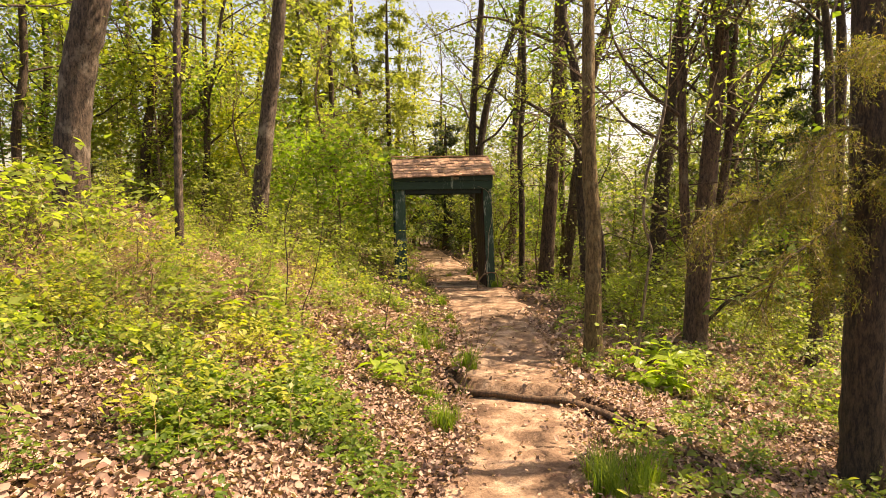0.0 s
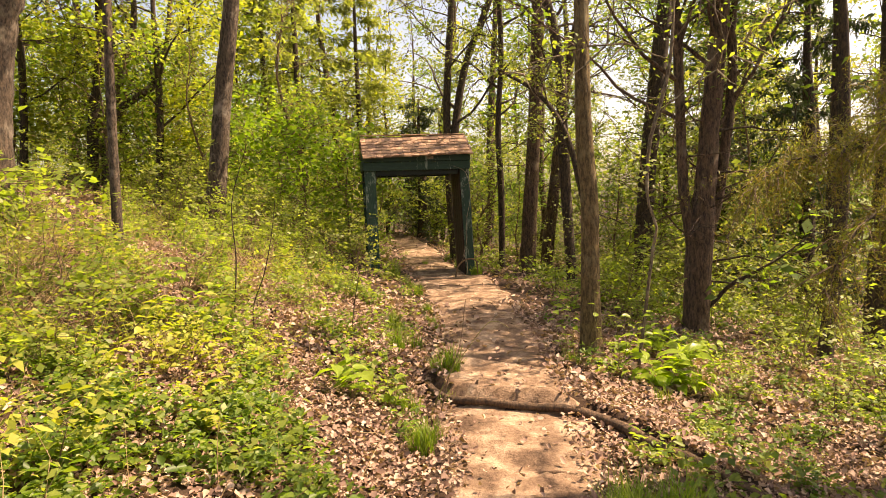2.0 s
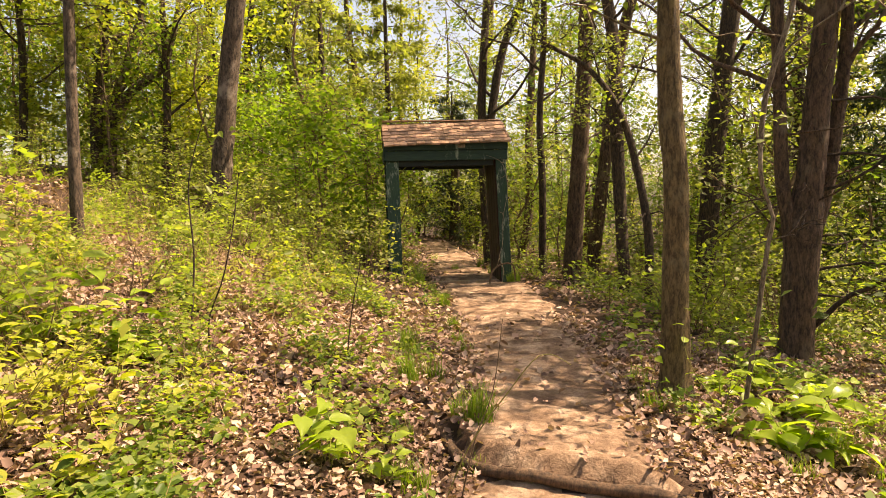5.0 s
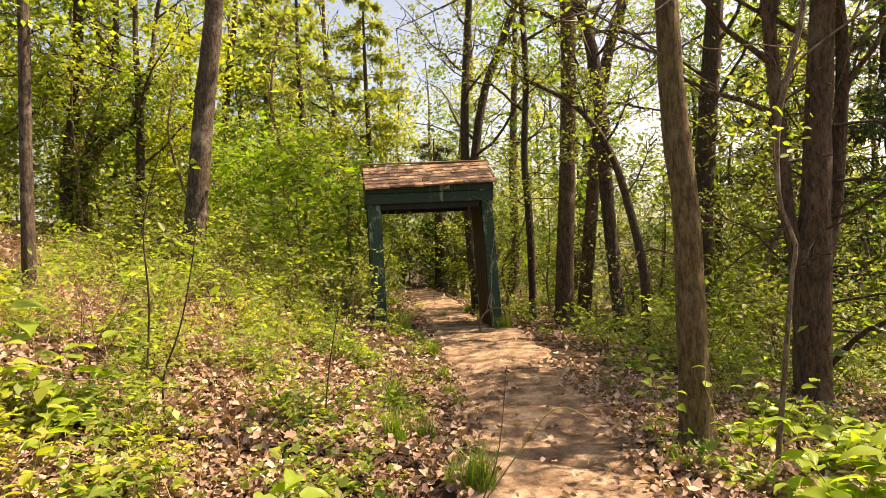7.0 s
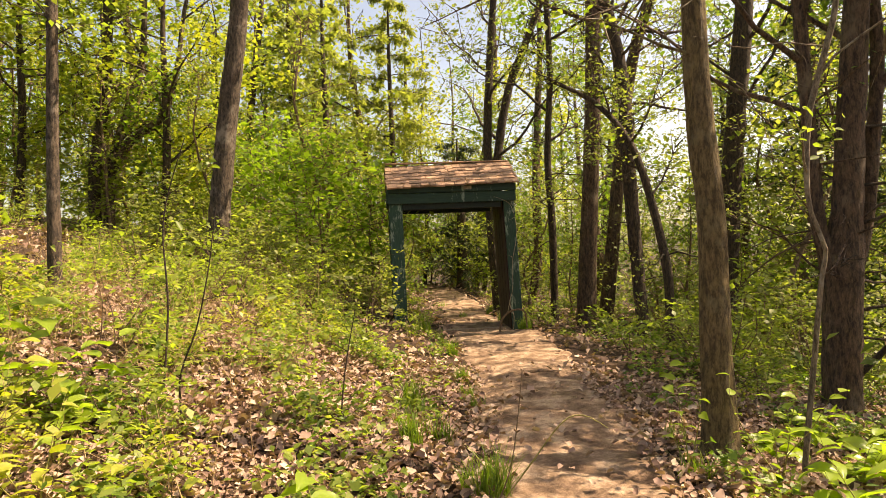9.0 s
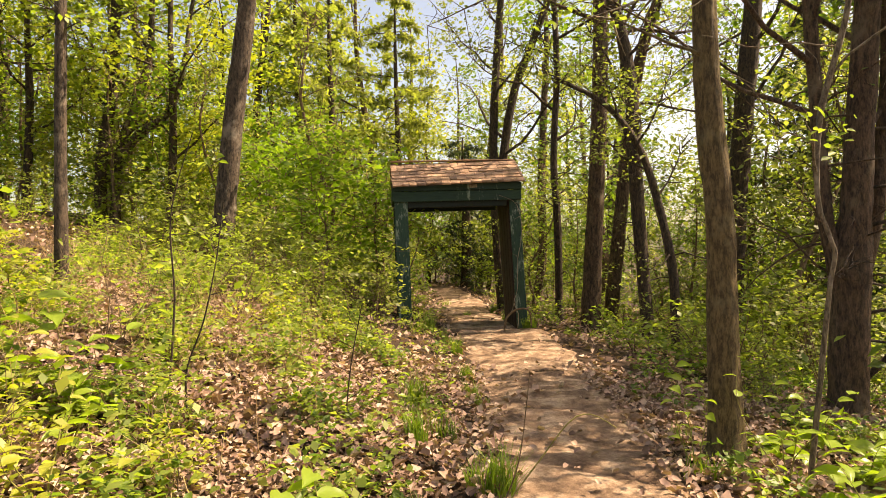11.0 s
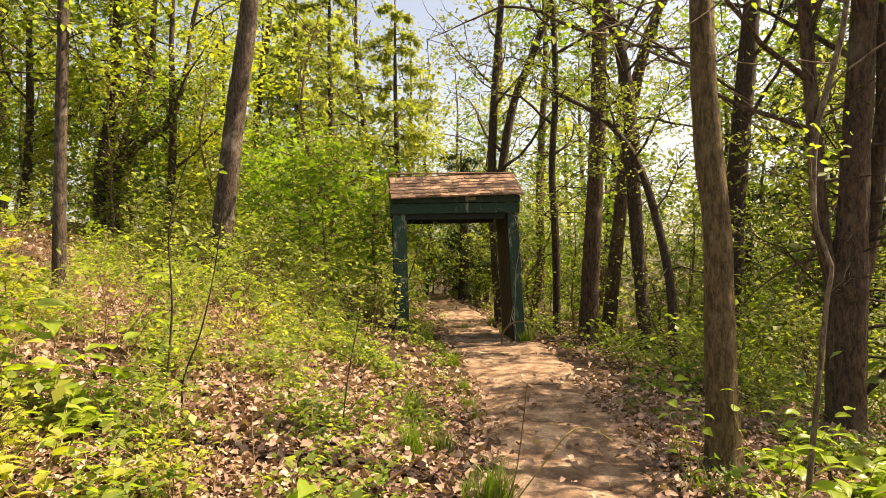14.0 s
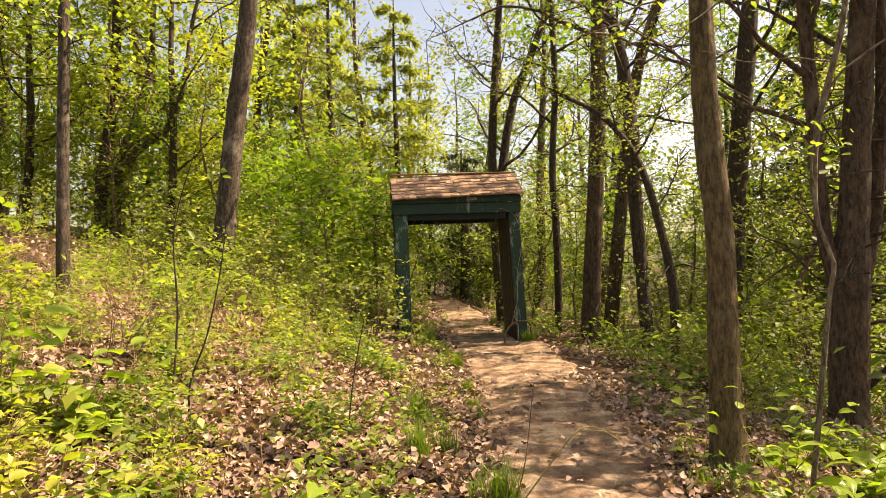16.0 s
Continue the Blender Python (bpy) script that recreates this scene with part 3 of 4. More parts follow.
cedar("cedar", [(2.9, 5.45, -0.2, 0.175), (2.88, 5.45, 1.34, 0.155), (2.86, 5.45, 2.63, 0.145), (2.84, 5.45, 3.46, 0.14)],
      "dark cedar trunk with drooping olive sprays", 31, 7, 3.6, 12, 1.6, 64000, NEEDLE, 0.026,
      low_boughs=[(2.5, (-1, -0.75, 0.1), 1.7), (2.3, (-1, -0.6, 0.05), 1.4), (2.1, (-1, -0.8, 0.0), 1.5), (1.9, (-1, -0.5, 0.05), 1.0), (2.9, (-0.9, -0.8, 0.1), 1.5), (3.3, (-0.8, -0.9, 0.1), 1.4), (2.6, (0.3, -1, 0.1), 0.9), (2.3, (0.1, -1, 0.0), 0.9)])
cedar("cedar", [(7.2, 17.5, -1.2, 0.2), (7.2, 17.5, 3, 0.15)], "dark green conifer down the slope", 32, 9, 0.8, 40, 2.6, 12000, DARK_NEEDLE, 0.16)
cedar("cedar", [(5.5, 18.4, gz(5.5, 18.4), 0.16), (5.5, 18.4, gz(5.5, 18.4) + 3, 0.13)], "dark green conifer behind the branching trees", 38, 9.5, 3.4, 28, 2.1, 8000, DARK_NEEDLE, 0.13)
cedar("cedar", [(-3.6, 27, 1.0, 0.2), (-3.6, 27, 3.5, 0.15)], "dim conifer standing where the path bends", 34, 5.6, 0.4, 36, 2.0, 9000, DARK_NEEDLE, 0.14)


for x, y, h, sd in ((-7.6, 23.6, 10.5, 35), (-6.1, 26.5, 11, 36), (-9.4, 25.0, 11.5, 37)):
    cedar("conifer", [(x, y, gz(x, y), 0.15), (x + 0.1, y, gz(x, y) + 3, 0.12)], "feathery pale-green conifer with hanging sprays", sd, h, 1.0, 44, 2.7, 15000, FEATHER, 0.17, BARK_DARK)


# forest trees, far and near, in a few kinds
def forest_kind(seed, height, crown_from, limb_len, leaf_n, leaf_size, leaf, bark, r, label, name="tree", limbs=13):
    rng = np.random.default_rng(seed)
    pts = [(0, 0, 0, r)]
    lean = rng.standard_normal(2) * 0.05
    for k in (0.15, 0.3, 0.45):
        pts.append((lean[0] * height * k + rng.normal() * 0.1, lean[1] * height * k, height * k, r * (1 - 0.6 * k)))
    t = tree(name, pts, label, bark, leaf, seed, height, limbs, limb_len, crown_from, leaf_n, leaf_size, dead=1, sides=8, sprays=3, category=name)
    return t


kinds = [
    forest_kind(101, 13, 3.0, 3.2, 2300, 0.16, FAR_LEAF, BARK_RED, 0.17, "leafy young forest tree in fresh spring green"),
    forest_kind(102, 11, 2.0, 2.8, 2300, 0.155, SPRING, BARK_DARK, 0.13, "slim forest tree with bright new leaves"),
    forest_kind(103, 15, 4.0, 3.6, 2300, 0.16, FAR_LEAF, BARK_GREY, 0.22, "tall grey forest tree with a thin crown"),
    forest_kind(104, 9, 1.2, 2.4, 2300, 0.145, YELLOW, BARK_DARK, 0.09, "small forest tree with yellow-green leaves"),
    forest_kind(105, 12, 2.4, 3.0, 2300, 0.155, GREEN, BARK_RED, 0.15, "forest tree with deeper green leaves"),
]
low_kinds = [
    forest_kind(111, 4.2, 0.5, 1.5, 1500, 0.09, SPRING, TWIG, 0.035, "leafy understorey sapling in yellow-green", "sapling", 10),
    forest_kind(112, 3.2, 0.4, 1.3, 1500, 0.09, GREEN, TWIG, 0.03, "understorey sapling with fresh green leaves", "sapling", 10),
    forest_kind(113, 5.2, 0.8, 1.7, 1500, 0.1, FAR_LEAF, TWIG, 0.045, "thin understorey tree with sparse leaves", "sapling", 11),
]


def plant_out(sources, spots, rng, group, lo=0.85, hi=1.2):
    used = set()
    for x, y in spots:
        i = int(rng.integers(len(sources)))
        src = sources[i]
        m = Matrix.Translation((x, y, gz(x, y) - 0.03)) @ Matrix.Rotation(rng.random() * 6.28, 4, "Z")
        k = lo + (hi - lo) * rng.random()
        if i in used:
            ob = copy_thing(src, m)
        else:
            used.add(i)
            ob = src
            ob.matrix_basis = m
        ob.scale = (k, k, k * (0.92 + 0.16 * rng.random()))
        tagged(ob, group=group)


def scatter(rng, n, x0, x1, y0, y1, apart, keep):
    out = []
    for _ in range(n * 30):
        x, y = x0 + (x1 - x0) * rng.random(), y0 + (y1 - y0) * rng.random()
        if keep(x, y) and all((x - a) ** 2 + (y - b) ** 2 > apart ** 2 for a, b in out):
            out.append((x, y))
            if len(out) == n:
                break
    return out


GATE = (-1.87, 14.53)
KEEP_OUT = [(GATE, 2.2), ((-2.25, 12.2), 1.0), ((-2.55, 13.2), 1.0), ((0.99, 7.94), 1.2), ((2.8, 10.6), 1.3), ((-6.1, 14.2), 1.2), ((-5.48, 9.5), 1.0)]


def free(x, y, margin):
    return off_path(x, y) > margin and all((x - c[0]) ** 2 + (y - c[1]) ** 2 > r * r for c, r in KEEP_OUT)


rngf = np.random.default_rng(7)
spots = scatter(rngf, 32, -26, 18, 22, 40, 2.3, lambda x, y: free(x, y, 1.2))
spots += scatter(rngf, 28, -48, 42, 40, 75, 3.4, lambda x, y: free(x, y, 1.5))
spots += scatter(rngf, 12, -24, -9, 9, 24, 2.3, lambda x, y: free(x, y, 1.5))
spots += [(-8.5, 27.2), (-10.6, 26.0), (-9.6, 31.0), (-12.0, 29.0), (-7.4, 33.0)]
spots += [(6.4, 22.0), (8.2, 24.5)]
spots += scatter(rngf, 4, 6.5, 14, -4, 7, 2.6, lambda x, y: free(x, y, 3))
spots += scatter(rngf, 8, -14, 14, -18, -5, 3.5, lambda x, y: free(x, y, 2.0))
spots += scatter(rngf, 10, -42, -15, 16, 46, 3.0, lambda x, y: free(x, y, 1.5))
plant_out(kinds, spots, rngf, "forest trees")
# added out of view so that its crown shades the cedar
tree("tree", [(6.9, 6.9, gz(6.9, 6.9), 0.13), (6.9, 6.9, gz(6.9, 6.9) + 2.5, 0.11), (6.95, 6.9, gz(6.9, 6.9) + 5, 0.09)], "straight dark forest trunk added down the slope for shade", BARK_DARK, FAR_LEAF, 74, 9.5, 14, 2.3, 4.2, 2400, 0.08, dead=4, sides=10)
# added up-sun: their high crowns throw shade on the path
for sx, sy, sd, n in ((5.7, 11.4, 71, 1300), (6.2, 12.6, 73, 1300), (6.4, 14.7, 75, 2000)):
    tree("tree", [(sx, sy, gz(sx, sy), 0.14), (sx + 0.1, sy, gz(sx, sy) + 3, 0.12), (sx + 0.1, sy, gz(sx, sy) + 6, 0.1)], "straight dark forest trunk added down the slope for shade", BARK_DARK, FAR_LEAF, sd, 10.5, 12, 2.2, 6.8, n, 0.12, dead=6, sides=10)
spots = scatter(rngf, 46, -13, 11, 16.5, 30, 1.0, lambda x, y: free(x, y, 0.9))
spots += scatter(rngf, 12, -15, -7.6, 15.5, 22, 1.2, lambda x, y: free(x, y, 2.2))
spots += scatter(rngf, 6, 5, 14, 21, 30, 1.4, lambda x, y: free(x, y, 1.0))
spots += scatter(rngf, 16, -9, 1.5, 28.5, 34, 0.9, lambda x, y: free(x, y, 0.7))
spots += scatter(rngf, 24, -26, 16, 30, 46, 1.6, lambda x, y: free(x, y, 0.7))
spots += scatter(rngf, 18, -24, -10.5, 15, 30, 1.5, lambda x, y: free(x, y, 1.5))
spots += [(3.9, 15.0), (5.0, 16.0), (3.0, 19.5), (4.6, 18.2)]
spots += [(-5.3, 17.2), (-3.6, 17.6), (-4.4, 18.6)]
plant_out(low_kinds, spots, rngf, "understorey saplings", 0.7, 1.25)


# leafy trees that close the view over the slope and behind the gate, and one added to dapple the path with shade
for x, y, h, frm, ln, n, size, leaf, sd, label in (
        (-8.9, 16.6, 9.5, 1.8, 3.0, 5600, 0.115, YELLOW, 81, "spreading tree in bright yellow-green spring leaf"),
        (-12.3, 16.2, 9.5, 1.6, 3.0, 5000, 0.115, YELLOW, 82, "leafy spring tree high on the slope"),
        (-5.4, 28.6, 8.2, 1.4, 2.6, 4200, 0.14, YELLOW, 83, "pale yellow-green tree beyond the gate"),
        (-3.2, 30.5, 8.0, 1.2, 2.6, 4200, 0.14, SPRING, 84, "low-branched leafy tree where the path bends"),
        (-8.6, 29.5, 9.5, 1.6, 2.8, 4200, 0.15, SPRING, 85, "leafy tree deep in the wood"),
        (4.4, 20.5, 9.5, 2.0, 2.6, 4200, 0.12, GREEN, 87, "leafy tree in deeper green down the slope"),
        (4.2, 9.8, 8.6, 4.6, 2.1, 640, 0.15, GREEN, 86, "young tree with a thin high crown beside the verge")):
    g0 = gz(x, y)
    tree("tree", [(x, y, g0, 0.1), (x + 0.15, y, g0 + h * 0.25, 0.085), (x + 0.1, y, g0 + h * 0.5, 0.06)], label, BARK_DARK, leaf, sd, h, 16, ln, frm, n, size, sides=8, sprays=4)
for x, y, h, ln, n, sd in ((-4.5, 14.9, 2.9, 1.3, 1200, 91), (-5.3, 15.6, 3.4, 1.4, 1200, 92), (-3.7, 15.5, 2.5, 1.2, 800, 93)):
    g0 = gz(x, y)
    tree("sapling", [(x, y, g0, 0.025), (x + 0.06, y, g0 + h * 0.3, 0.02), (x, y, g0 + h * 0.55, 0.015)], "bright green sapling with level sprays of broad leaves", TWIG, BRIGHT, sd, h, 11, ln, 0.7, n, 0.12, sides=8, category="sapling")


# ---- gate ----
def board(name, lo, hi, material, parent, label="", bevel=0.006, turn=None):
    """A board between two corners, with worn edges."""
    lo, hi = Vector(lo), Vector(hi)
    bm = bmesh.new()
    bmesh.ops.create_cube(bm, size=1.0)
    for vert in bm.verts:
        vert.co = Vector(vert.co[i] * (hi[i] - lo[i]) for i in range(3))
    bmesh.ops.bevel(bm, geom=bm.edges[:], offset=bevel, segments=1, affect="EDGES")
    ob = part(name, bm, material, parent, label)
    ob.matrix_basis = Matrix.Translation((lo + hi) / 2) @ (turn or Matrix())
    return ob


GATE_TURN = 16.0
W, DEEP, EAVE = 2.22, 1.2, 2.28
gate = new("trail_gate")
gate.matrix_basis = pose(-0.76 - W / 2 * math.cos(radians(GATE_TURN)), 14.79 - W / 2 * math.sin(radians(GATE_TURN)), 0.0, 0, -1.0, GATE_TURN)
tagged(gate, "weathered green wooden gateway with shingle roof over path", "gate")
LEAN = {sx: Matrix.Translation((0, 0, EAVE)) @ Matrix.Rotation(radians(a), 4, "Y") @ Matrix.Translation((0, 0, -EAVE)) for sx, a in ((-1, -0.4), (1, -1.9))}
for sx in (-1, 1):
    xo, xi = sx * W / 2, sx * (W / 2 - (0.24 if sx < 0 else 0.2))
    for y0 in (0.0, DEEP - 0.11):
        post = new("post")
        post.parent = gate
        post.matrix_basis = LEAN[sx]
        a, b = sorted((xo, xi))
        board("post_board", (a + 0.004, y0, -0.12), (b - 0.004, y0 + 0.05, EAVE), GREEN_PAINT, post)
        board("post_core", (a + 0.015, y0 + 0.052, -0.12), (b - 0.015, y0 + 0.11, EAVE), BROWN_WOOD, post)
    a, b = sorted((xi, xi + sx * 0.06))
    for i in range(4):
        y0 = 0.115 + (DEEP - 0.23) * i / 4
        plank = board("side_board", (a, y0 + 0.004, -0.1), (b, y0 + (DEEP - 0.23) / 4 - 0.003, EAVE - 0.003), BROWN_WOOD, gate, "dark reddish-brown board")
        plank.matrix_basis = LEAN[sx] @ plank.matrix_basis
for y0, s in ((-0.055, 1), (DEEP, -1)):
    board("fascia_board", (-W / 2 - 0.01, y0, EAVE - 0.02), (W / 2 + 0.01, y0 + 0.05, EAVE + 0.16), GREEN_BEAM, gate)
    board("fascia_board", (-W / 2 - 0.02, y0 - 0.03 * s, EAVE + 0.165), (W / 2 + 0.02, y0 + 0.05 - 0.03 * s, EAVE + 0.29), GREEN_BEAM, gate)
    board("header_beam", (-W / 2 + 0.24, y0 + (0.06 if s > 0 else -0.1), EAVE - 0.12), (W / 2 - 0.24, y0 + (0.15 if s > 0 else -0.01), EAVE + 0.08), DARK_PAINT, gate)
for sx in (-1, 1):
    a, b = sorted((sx * (W / 2 + 0.03), sx * (W / 2 - 0.02)))
    board("side_beam", (a, 0.0, EAVE + 0.005), (b, DEEP, EAVE + 0.22), GREEN_PAINT, gate)
    bm = bmesh.new()
    xg = sx * (W / 2)
    tri = [bm.verts.new((xg + dx, y, z)) for dx in (-0.015, 0.015) for y, z in ((-0.04, EAVE + 0.28), (DEEP + 0.04, EAVE + 0.28), (DEEP / 2, EAVE + 0.66))]
    bm.faces.new(tri[:3])
    bm.faces.new(tri[3:][::-1])
    for i in range(3):
        bm.faces.new((tri[i], tri[i + 3], tri[(i + 1) % 3 + 3], tri[(i + 1) % 3]))
    bmesh.ops.recalc_face_normals(bm, faces=bm.faces)
    part("gable_panel", bm, GREEN_PAINT, gate)
board("paint_scar", (0.2, -0.091, EAVE + 0.2), (0.34, -0.086, EAVE + 0.26), BARK_PALE, gate, "patch of bare pale wood", 0.001)
board("threshold", (-W / 2 + 0.25, 0.0, -0.12), (W / 2 - 0.25, 0.14, 0.035), OLD_WOOD, gate, "worn wooden sill in the path")

# roof: two decks under rows of loose cedar shingles
run, rise = DEEP / 2 + 0.14, 0.46
slope = math.hypot(run, rise)
tilt = math.atan2(rise, run)
RIDGE = EAVE + 0.29 + rise
rngr = np.random.default_rng(5)
sh_meshes = []
for k in range(5):
    bm = bmesh.new()
    bmesh.ops.create_cube(bm, size=1.0)
    for vert in bm.verts:
        thick = 0.03 if vert.co.y < 0 else 0.006
        vert.co = Vector((vert.co.x * 0.98, vert.co.y * 0.235 + rngr.normal() * 0.012, vert.co.z * thick))
    me = bpy.data.meshes.new("shingle")
    bm.to_mesh(me)
    bm.free()
    me.materials.append(SHINGLE)
    sh_meshes.append(me)
for side in (1, -1):
    m = Matrix.Translation((0, DEEP / 2, RIDGE)) @ Matrix.Rotation(0 if side > 0 else math.pi, 4, "Z")
    deck = Matrix.Translation((0, 0, RIDGE)) @ Matrix.Rotation(radians(-1.4), 4, "Y") @ Matrix.Translation((0, 0, -RIDGE)) @ m @ Matrix.Translation((0, -run / 2, -rise / 2 - 0.02)) @ Matrix.Rotation(tilt, 4, "X")
    d = board("roof_deck", (-W / 2 - 0.02, -slope / 2, -0.012), (W / 2 + 0.02, slope / 2, 0.012), OLD_WOOD, gate)
    d.matrix_basis = deck
    rows = 6
    for r in range(rows):
        x = -W / 2 - 0.05 + rngr.random() * 0.03
        while x < W / 2 + 0.02:
            w = 0.09 + 0.1 * rngr.random()
            w = min(w, W / 2 + 0.045 - x)
            if w < 0.03:
                break
            y = -slope / 2 - 0.03 + 0.118 + r * (slope - 0.08) / rows + rngr.normal() * 0.016
            sh = new("shingle", sh_meshes[int(rngr.integers(5))])
            sh.parent = gate
            sh.matrix_basis = deck @ Matrix.Translation((x + w / 2, y, 0.024 + 0.002 * rngr.random())) @ Matrix.Rotation(radians(-3.0 + rngr.normal() * 1.8), 4, "X") @ Matrix.Rotation(radians(rngr.normal() * 2.5), 4, "Z") @ Matrix.Diagonal((w, 1, 1, 1))
            x += w + 0.003
board("ridge_cap", (-W / 2 - 0.03, DEEP / 2 - 0.07, RIDGE + 0.012), (W / 2 + 0.03, DEEP / 2 + 0.07, RIDGE + 0.03), SHINGLE, gate, "weathered ridge board")

# dry vine up the gate post
gm = gate.matrix_basis
vine_pts = [(0.98, -0.08, 0.0, 0.0066), (1.0, -0.07, 0.25, 0.0066), (0.93, -0.07, 0.45, 0.0060), (1.0, -0.06, 0.7, 0.0055), (1.02, -0.07, 1.2, 0.0050), (1.1, -0.08, 1.6, 0.0050), (1.09, -0.08, 1.95, 0.0044), (1.0, -0.1, 2.2, 0.0044), (0.82, -0.11, 2.3, 0.0033), (0.72, -0.12, 2.33, 0.0022)]
vine = new("vine")
vine.location = gm @ Vector((0.98, -0.08, 0))
vp = np.array([(*(gm @ Vector(p[:3]) - vine.location), p[3]) for p in vine_pts])
v, f = tube(spline(vp, 0.06), 6)
quads("vine_stem", v, f, BARK_PALE, vine, smooth=True)
rngv = np.random.default_rng(9)
for i in (2, 4, 6, 7):
    v, f = tube(curve_out(rngv, vp[i, :3], rngv.standard_normal(3) + np.array([0, -1, 0.2]), 0.35, 0.005, 0.5, -0.05, 6), 4)
    quads("vine_tendril", v, f, BARK_PALE, vine, smooth=True)
tagged(vine, "bare pale vine climbing the gate post", "vine")
bow = new("bent_stick")
bx_, by_ = -0.95, 14.35
bow.location = (bx_, by_, gz(bx_, by_))
v, f = tube(spline([(-0.12, 0, -0.02, 0.02), (-0.08, 0, 0.25, 0.02), (0.1, 0.02, 0.4, 0.018), (0.3, 0.05, 0.38, 0.016), (0.34, 0.06, 0.1, 0.012)], 0.05), 6)
quads("stick", v, f, TWIG, bow, smooth=True)
tagged(bow, "bent reddish stick leaning at the gate's foot", "stick")


# ---- undergrowth ----
def shrub(name, seed, height, stems, leaf_n, leaf_size, leaf, label, spread=0.5, bark=TWIG, fine=False):
    rng = np.random.default_rng(seed)
    base = new(name)
    tips, wood = [], []
    for i in range(stems):
        ang = rng.random() * 6.28
        st = curve_out(rng, (rng.normal() * 0.06, rng.normal() * 0.06, -0.05), (math.cos(ang) * spread, math.sin(ang) * spread, 1), height * (0.6 + 0.5 * rng.random()), 0.004 + 0.004 * height, 0.3, 0.03, 8)
        wood.append(tube(st[::2], 3))
        for j in range(2, 9):
            for _ in range(1):
                tw = curve_out(rng, st[j, :3], rng.standard_normal(3) * (1, 1, 0.5) + (0, 0, 0.2), height * (0.12 + 0.18 * rng.random()), 0.003, 0.4, 0.0, 1)
                wood.append(tube(tw, 3))
                tips.append(tw[1:, :3])
    v, f = join(wood)
    quads("brushwood", v, f, bark, base, kind="stuff")
    t = np.concatenate(tips)
    p = sprays_of(t, leaf_n, 6, leaf_size * 1.15, rng)
    v, f = leaves(p, leaf_size, rng, 1.4, 0.62, fine=fine)
    quads("foliage", v, f, leaf, base, kind="stuff")
    return tagged(base, label, "shrub")


rngs = np.random.default_rng(17)
shrubs = [
    shrub("shrub", 201, 0.9, 6, 380, 0.062, SPRING, "yellow-green twiggy shrub among dead leaves"),
    shrub("shrub", 202, 0.6, 5, 280, 0.058, YELLOW, "low shrub with bright yellow-green leaves"),
    shrub("shrub", 203, 1.3, 7, 520, 0.068, SPRING, "leafy spring shrub on the slope"),
    shrub("shrub", 204, 0.45, 6, 230, 0.056, GREEN, "low green shrub over leaf litter"),
    shrub("shrub", 205, 1.0, 7, 190, 0.06, SPRING, "sparse twiggy shrub just coming into leaf"),
    shrub("shrub", 206, 1.7, 6, 540, 0.075, FAR_LEAF, "tall loose shrub with small leaves"),
]
bramble = shrub("bramble", 207, 0.75, 16, 60, 0.05, SPRING, "tangle of bare tan twigs with few new leaves", 0.9, DRY)
for i, (x, y, k) in enumerate(((-3.6, 5.6, 1.0), (-4.2, 6.0, 1.2), (-3.9, 5.0, 0.9), (-4.6, 6.7, 1.2), (-3.2, 5.2, 0.8), (-4.9, 7.4, 1.1), (-3.3, 6.4, 0.9), (-2.9, 7.6, 0.8), (-2.4, 8.6, 0.7), (-3.6, 8.8, 0.9))):
    ob = bramble if i == 0 else copy_thing(bramble, Matrix())
    ob.matrix_basis = Matrix.Translation((x, y, gz(x, y) - 0.02)) @ Matrix.Rotation(i * 2.1, 4, "Z")
    ob.scale = (k, k, k)
    tagged(ob, group="twiggy brambles")
near_l = scatter(rngs, 68, -7.5, -1.0, 4.6, 14, 0.36, lambda x, y: free(x, y, 2.1 if y < 9.5 else 0.9))
mid_l = scatter(rngs, 52, -11, -2.2, 11, 24, 0.45, lambda x, y: free(x, y, 0.8))
mid_r = scatter(rngs, 50, 0.9, 9, 9.5, 24, 0.5, lambda x, y: free(x, y, 1.0))
start_l = scatter(rngs, 34, -5.5, -1.5, 2.0, 6.6, 0.35, lambda x, y: free(x, y, 1.3 + 0.5 * math.sin(y * 3)))
far_b = scatter(rngs, 45, -20, 12, 23, 40, 0.9, lambda x, y: free(x, y, 0.6))
near_r = scatter(rngs, 16, 1.2, 5.5, 4.2, 9.5, 0.6, lambda x, y: free(x, y, 0.8) and (y > 7 or x > 2.8) and abs(x - 2.65) + abs(y - 5.1) > 0.8)
plant_out(shrubs[:2] + shrubs[3:5], near_l, rngs, "hillside shrubs", 0.5, 1.05)
for group, spots_ in (("background shrubs", mid_l), ("slope shrubs", mid_r)):
    for x, y in spots_:
        src = shrubs[int(rngs.choice([0, 2, 2, 5, 5, 1]))]
        ob = copy_thing(src, Matrix.Translation((x, y, gz(x, y) - 0.02)) @ Matrix.Rotation(rngs.random() * 6.28, 4, "Z"))
        k = (0.8 if y > 15.5 or x > 0 else 0.45) + 0.4 * rngs.random()
        ob.scale = (k, k, k)
        tagged(ob, group=group)
fb = np.array([(x, y, gz(x, y) + 0.15 + 0.8 * k) for x, y in far_b for k in (0.1, 0.35, 0.6, 0.9)])
v, f = leaves(sprays_of(np.repeat(fb, 3, 0) + rngs.standard_normal((len(fb) * 3, 3)) * (0.4, 0.4, 0.15), 11000, 7, 0.14, rngs), 0.1, rngs, 1.2, 0.62)
tagged(quads("distant_undergrowth", v, f, FAR_LEAF, kind="stuff"), "distant low leafy undergrowth deep in the wood", "undergrowth")
